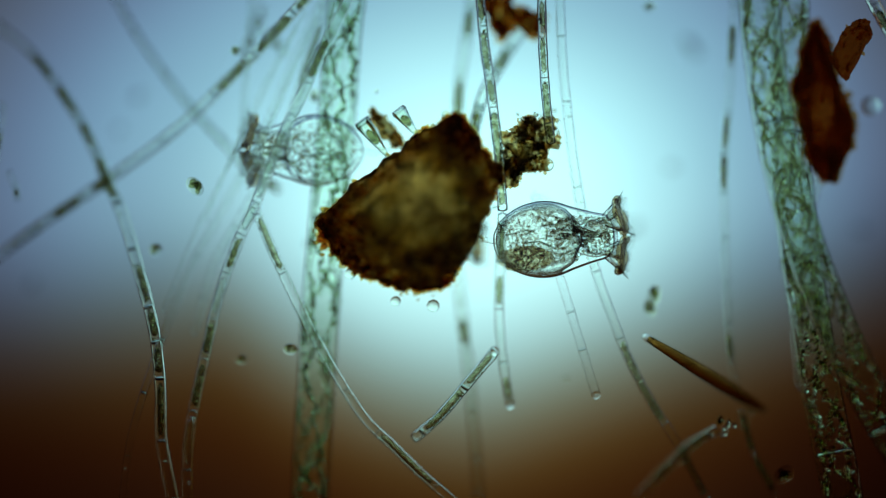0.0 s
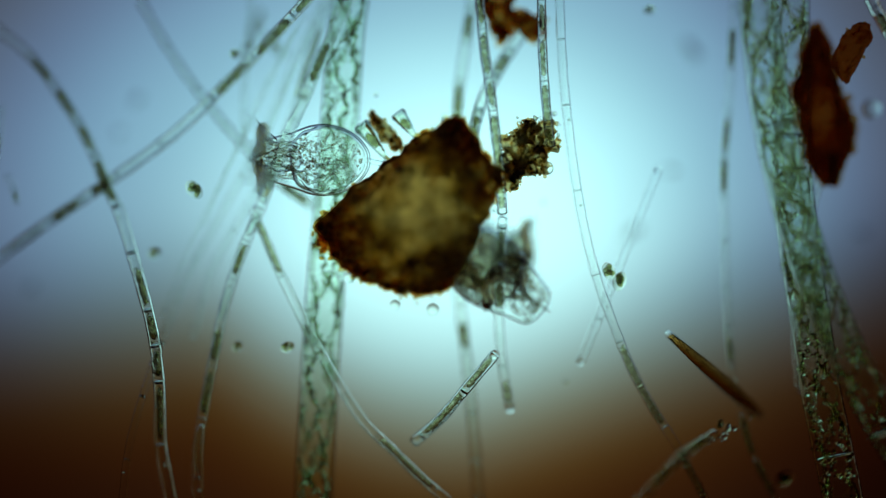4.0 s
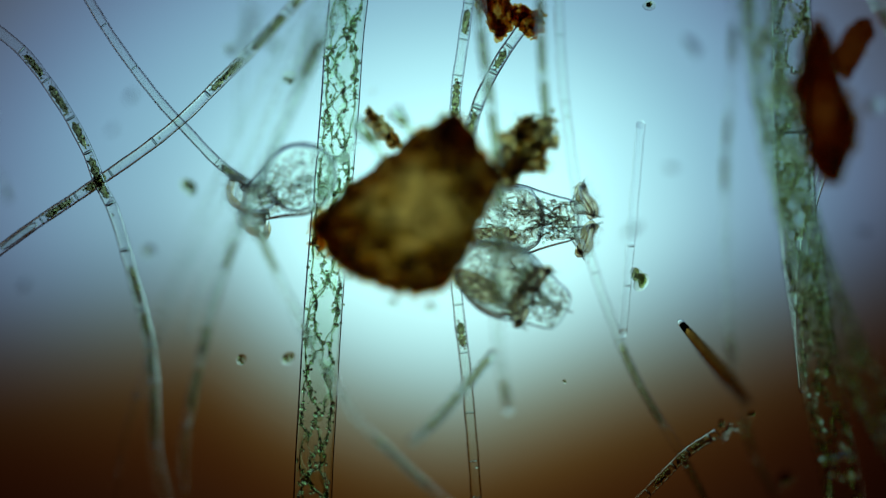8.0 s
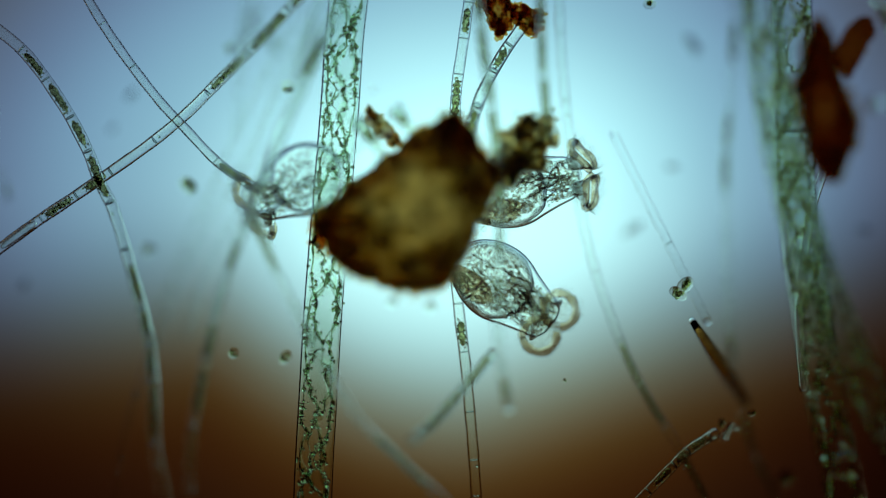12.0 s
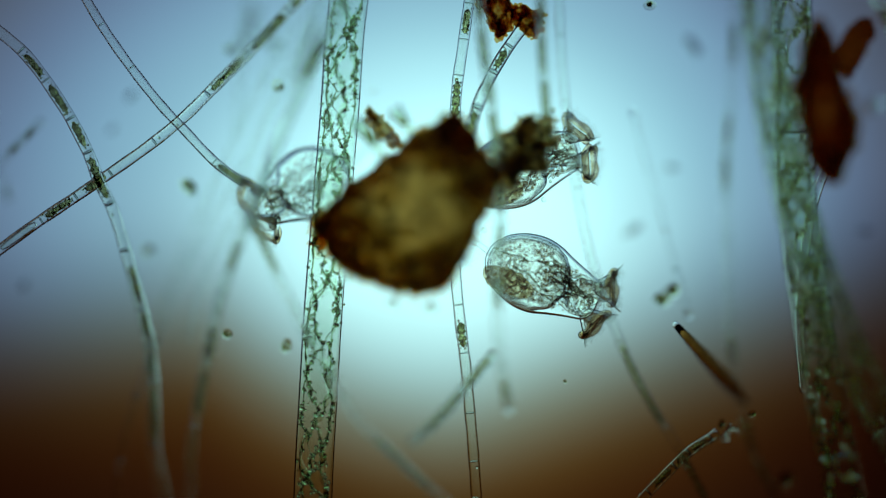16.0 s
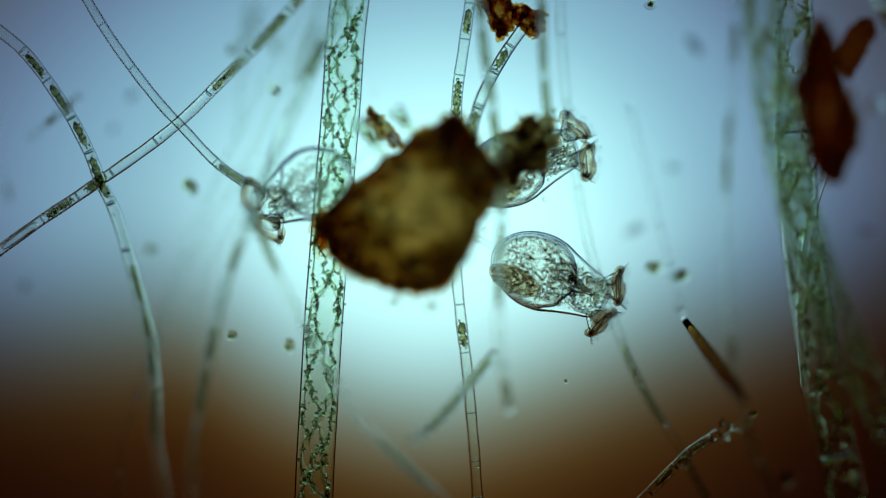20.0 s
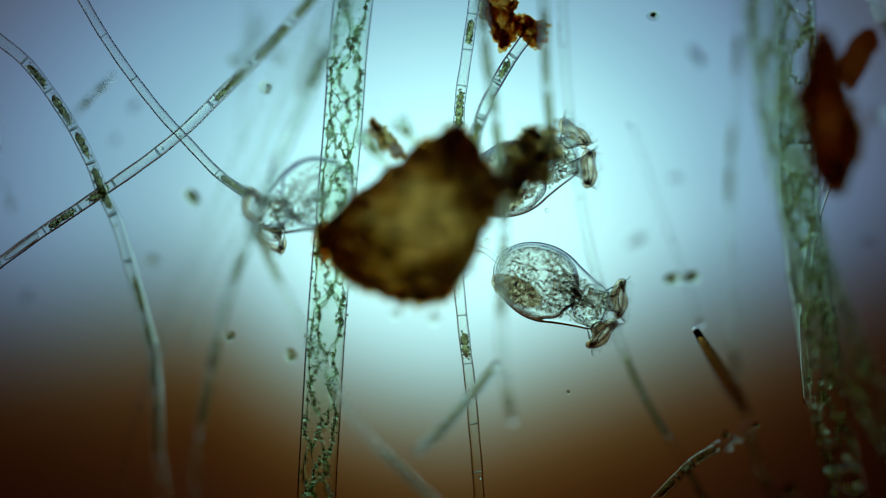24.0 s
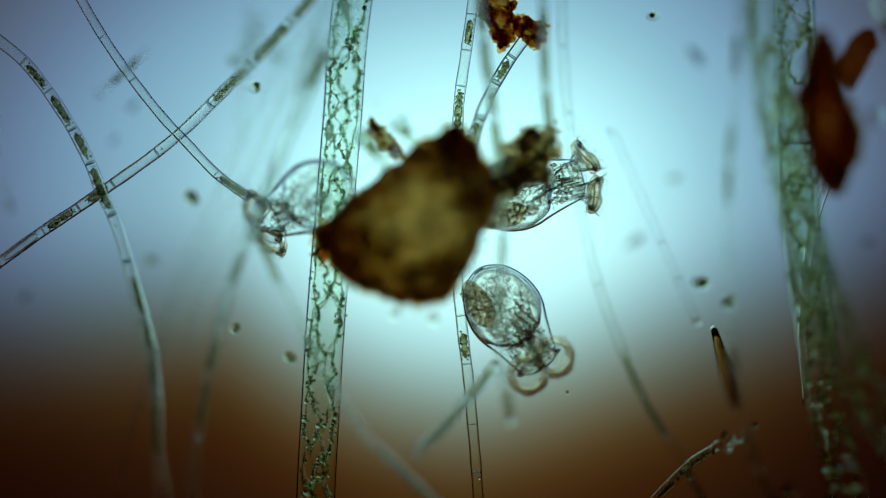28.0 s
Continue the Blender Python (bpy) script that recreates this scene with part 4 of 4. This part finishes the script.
    swim(FAR, [(0.0, 434, 266, 180, 0.15, 0), (1.5, 424, 262, 178, 0.13, 0), (3.0, 444, 288, 182, 0.22, 0), (3.5, 442, 282, 181, 0.18, 0), (5.5, 455, 312, 173, 0.18, 5), (6.0, 442, 345, 160, 0.10, 12), (6.5, 440, 360, 150, 0.07, 20),
        (8.0, 440, 366, 152, 0.075, 38), (11.0, 448, 364, 152, 0.075, 38), (17.0, 461, 372, 152, 0.075, 38), (21.0, 463, 376, 152, 0.075, 38), (23.5, 467, 394, 152, 0.075, 38), (28.0, 469, 396, 152, 0.075, 38)])
    tip_lobes(FAR_LOBES, [(0.0, 10, 15, 0.01), (5.5, 10, 10, 0.02), (6.5, 10, 15, 0.0), (28.0, 10, 15, 0.0)])

    walk(PASSING, [(t, Matrix.Translation(at(u, v, 0.22, t)) @ pose(0, 0, 0, 0, 0, a)) for t, u, v, a in (
        (0.0, -260, 380, 45), (14.5, -60, 320, 45), (17.0, 15, 282, 45), (20.0, 52, 245, 40), (21.5, 70, 235, 40), (24.0, 116, 218, 45), (25.0, 130, 212, 45), (28.0, 170, 172, 42))])
    head = at(622, -40, 0.09)
    walk(S_MIDDLE, [(t, Matrix.Translation(head + Vector((a * 0.001, 0, up))) @ pose(0, 0, 0, 0, 0, -0.08 * turn)) for t, a, turn, up in (
        (0.0, -10, 1, 0.035), (1.5, -9, 1, 0.035), (2.0, -5, 0, 0.03), (3.0, -5, 0, 0.02), (3.5, -5, 0, 0.02), (5.5, -1, 0, 0.01), (6.0, 0, 0, 0), (28.0, 0, 0, 0))])
    home = at(135, -40, 0.045)
    walk(F_SLIDING, [(t, Matrix.Translation(home + Vector((a * 0.001, -b * 0.001, 0)))) for t, a, b in (
        (0.0, 45, 10), (1.5, 55, 13), (3.0, 100, 25), (5.5, 104, 32), (6.0, 70, 24), (6.5, 46, 14), (7.0, 22, 6), (7.5, 8, 2), (8.0, 2, 0), (11.0, 0, 0), (17.0, -3, 0), (28.0, -4, 2))])
    top = at(648, -40, 0.26, 3.0)
    walk(F_LEANING, [(t, Matrix.Translation(top) @ pose(0, 0, 0, 0, 0, a)) for t, a in (
        (0.0, -2.0), (1.5, -2.2), (2.0, -1.0), (2.5, -0.3), (3.0, 0.0), (3.5, -0.9), (5.5, 0.2), (6.5, -2.0), (11.0, -1.0), (28.0, -0.8))])

    walk(SPIKE, [(t, spike_pose(at(u, v, z, t), at(bu, bv, 0.36, t))) for t, u, v, z, bu, bv in (
        (0.0, 1138, 594, 0.17, 1345, 722), (0.5, 1160, 588, 0.16, 1345, 725), (1.0, 1186, 576, 0.14, 1345, 728), (1.5, 1195, 566, 0.13, 1345, 732), (2.0, 1195, 576, 0.14, 1345, 732), (2.5, 1176, 592, 0.15, 1342, 730),
        (3.0, 1170, 597, 0.15, 1340, 728), (3.5, 1178, 590, 0.14, 1342, 730), (5.5, 1182, 590, 0.14, 1342, 735), (6.0, 1180, 583, 0.12, 1345, 738), (7.0, 1192, 572, 0.08, 1345, 738), (8.0, 1202, 568, 0.07, 1345, 738),
        (9.0, 1207, 570, 0.07, 1345, 738), (10.0, 1212, 570, 0.07, 1345, 738), (11.0, 1219, 566, 0.06, 1342, 742), (12.5, 1223, 564, 0.06, 1342, 745), (14.5, 1208, 568, 0.06, 1345, 742), (15.5, 1195, 575, 0.06, 1345, 742),
        (17.0, 1190, 567, 0.07, 1345, 738), (19.0, 1190, 567, 0.07, 1345, 738), (20.0, 1208, 562, 0.06, 1342, 742), (21.5, 1226, 567, 0.05, 1340, 752), (23.5, 1226, 580, 0.06, 1340, 762), (24.5, 1232, 580, 0.05, 1338, 765),
        (25.0, 1247, 576, 0.04, 1332, 770), (26.0, 1244, 577, 0.04, 1330, 768), (27.0, 1254, 580, 0.03, 1325, 765), (28.0, 1262, 578, 0.02, 1316, 762))])
    walk(ROD, [(t, aim(at(u, v, z, t), at(u + 100 * math.sin(radians(a)), v + 100 * math.cos(radians(a)), z, t))) for t, u, v, a, z in (
        (0.0, 1001, 523, 17, 0.17), (0.4, 1020, 470, 25, 0.06), (0.8, 1060, 480, 20, 0.03), (1.5, 1125, 480, 8, 0.03), (2.0, 1143, 460, 0, 0.09), (2.5, 1140, 470, -8, 0.09), (3.5, 1110, 470, -22, 0.12), (5.5, 1085, 450, -22, 0.10),
        (5.8, 1090, 425, -16, 0.10), (6.0, 1092, 410, -8, 0.10), (6.5, 1118, 400, -10, 0.07), (7.0, 1120, 400, -9, 0.07), (8.0, 1118, 405, -5, 0.11), (8.5, 1130, 410, 8, 0.11), (9.0, 1160, 425, 22, 0.11), (9.5, 1165, 418, 25, 0.11),
        (10.0, 1163, 410, 27, 0.11), (11.0, 1165, 406, 27, 0.11), (12.5, 1170, 400, 26, 0.13), (14.5, 1172, 385, 18, 0.17), (17.0, 1166, 372, 15, 0.19), (20.0, 1160, 370, 14, 0.19), (21.5, 1162, 380, 15, 0.19), (23.5, 1172, 395, 18, 0.18),
        (24.5, 1180, 398, 22, 0.15), (25.0, 1180, 400, 25, 0.13), (26.0, 1170, 396, 25, 0.13), (27.0, 1166, 398, 24, 0.13), (28.0, 1158, 400, 24, 0.15))])
    drift(CELL_A, [(0.0, 1150, 545, 0.03), (0.3, 1180, 542, 0.03), (0.6, 1208, 540, 0.04), (1.0, 1250, 533, 0.05), (1.5, 1266, 515, 0.03), (2.0, 1268, 505, 0.10), (2.5, 1200, 500, 0.10), (3.0, 1105, 512, 0.10), (3.5, 1078, 478, 0.10), (5.5, 1095, 498, 0.10), (6.0, 1102, 490), (7.0, 1100, 487), (8.0, 1128, 488),
        (8.5, 1158, 480), (9.0, 1163, 480), (9.5, 1170, 488), (10.0, 1172, 508), (11.0, 1183, 510), (12.0, 1200, 520), (14.5, 1150, 535, 0.13), (15.5, 1172, 535, 0.13), (16.5, 1168, 516, 0.13), (17.0, 1148, 492, 0.13), (18.0, 1150, 498, 0.13), (19.0, 1160, 485, 0.13),
        (20.0, 1158, 474, 0.13), (21.5, 1180, 492, 0.13), (23.5, 1180, 492, 0.13), (24.0, 1190, 494, 0.13), (24.5, 1215, 525, 0.02), (25.0, 1229, 541), (26.0, 1217, 547), (26.5, 1224, 554), (27.0, 1221, 567), (27.5, 1250, 560), (28.0, 1291, 536, 0.10)], 0.07, 4.0, 100)
    drift(CELL_B, [(0.0, 1158, 522, 0.03), (0.5, 1210, 540, 0.03), (1.0, 1272, 540, 0.02), (1.5, 1290, 525, 0.02), (2.0, 1290, 515, 0.10), (2.5, 1150, 490, 0.10), (3.0, 1050, 490, 0.10), (3.5, 1085, 492, 0.10), (5.5, 1106, 515, 0.10), (6.0, 1106, 512), (7.0, 1110, 512), (8.0, 1135, 500), (8.5, 1190, 482),
        (9.0, 1184, 500), (9.5, 1185, 503), (10.0, 1196, 514), (11.0, 1208, 512), (12.0, 1212, 505), (14.5, 1172, 537, 0.13), (15.5, 1185, 530, 0.13), (16.5, 1195, 508, 0.13), (17.0, 1205, 512, 0.13), (18.0, 1160, 505, 0.13), (19.0, 1185, 505, 0.13), (20.0, 1204, 490, 0.13),
        (21.5, 1222, 490, 0.13), (23.5, 1212, 490, 0.13), (24.0, 1222, 492, 0.13), (24.5, 1250, 505, 0.02), (25.0, 1250, 498), (26.0, 1230, 500), (27.0, 1230, 505), (28.0, 1240, 502, 0.10)], 0.075, -3.0, 80)
    drift(DARK_CELL, [(0.0, 560, 170), (5.5, 535, 160), (6.0, 520, 141), (7.0, 510, 134), (8.0, 513, 138), (9.0, 518, 146), (11.0, 513, 150), (12.5, 509, 155), (14.5, 498, 150), (17.0, 490, 151), (20.0, 486, 158), (21.5, 483, 161), (23.5, 479, 168),
        (24.0, 470, 155), (24.5, 462, 142), (25.0, 450, 144), (27.0, 450, 145), (28.0, 450, 154)], 0.085, 6.0)
    drift(PALE_CELL, [(0.0, 515, 618), (1.0, 505, 610), (2.0, 512, 605), (3.0, 514, 606), (3.5, 506, 610), (5.5, 522, 627), (7.0, 506, 628), (8.5, 512, 638), (10.0, 512, 636), (12.5, 505, 630), (15.0, 502, 614), (17.0, 510, 611), (21.0, 509, 615),
        (23.5, 515, 630), (25.0, 513, 636), (28.0, 513, 634)], 0.15, 5.0)
    drift(LOW_CELL, [(0.0, 428, 636), (3.0, 425, 620), (6.5, 430, 600), (7.5, 426, 629), (9.0, 430, 640), (10.5, 430, 642), (11.0, 424, 637), (12.5, 410, 620), (15.0, 400, 596), (17.0, 402, 588), (20.0, 410, 594), (23.5, 407, 596), (25.0, 405, 603),
        (26.5, 412, 596), (28.0, 416, 582)], 0.11, 8.0)


motions()
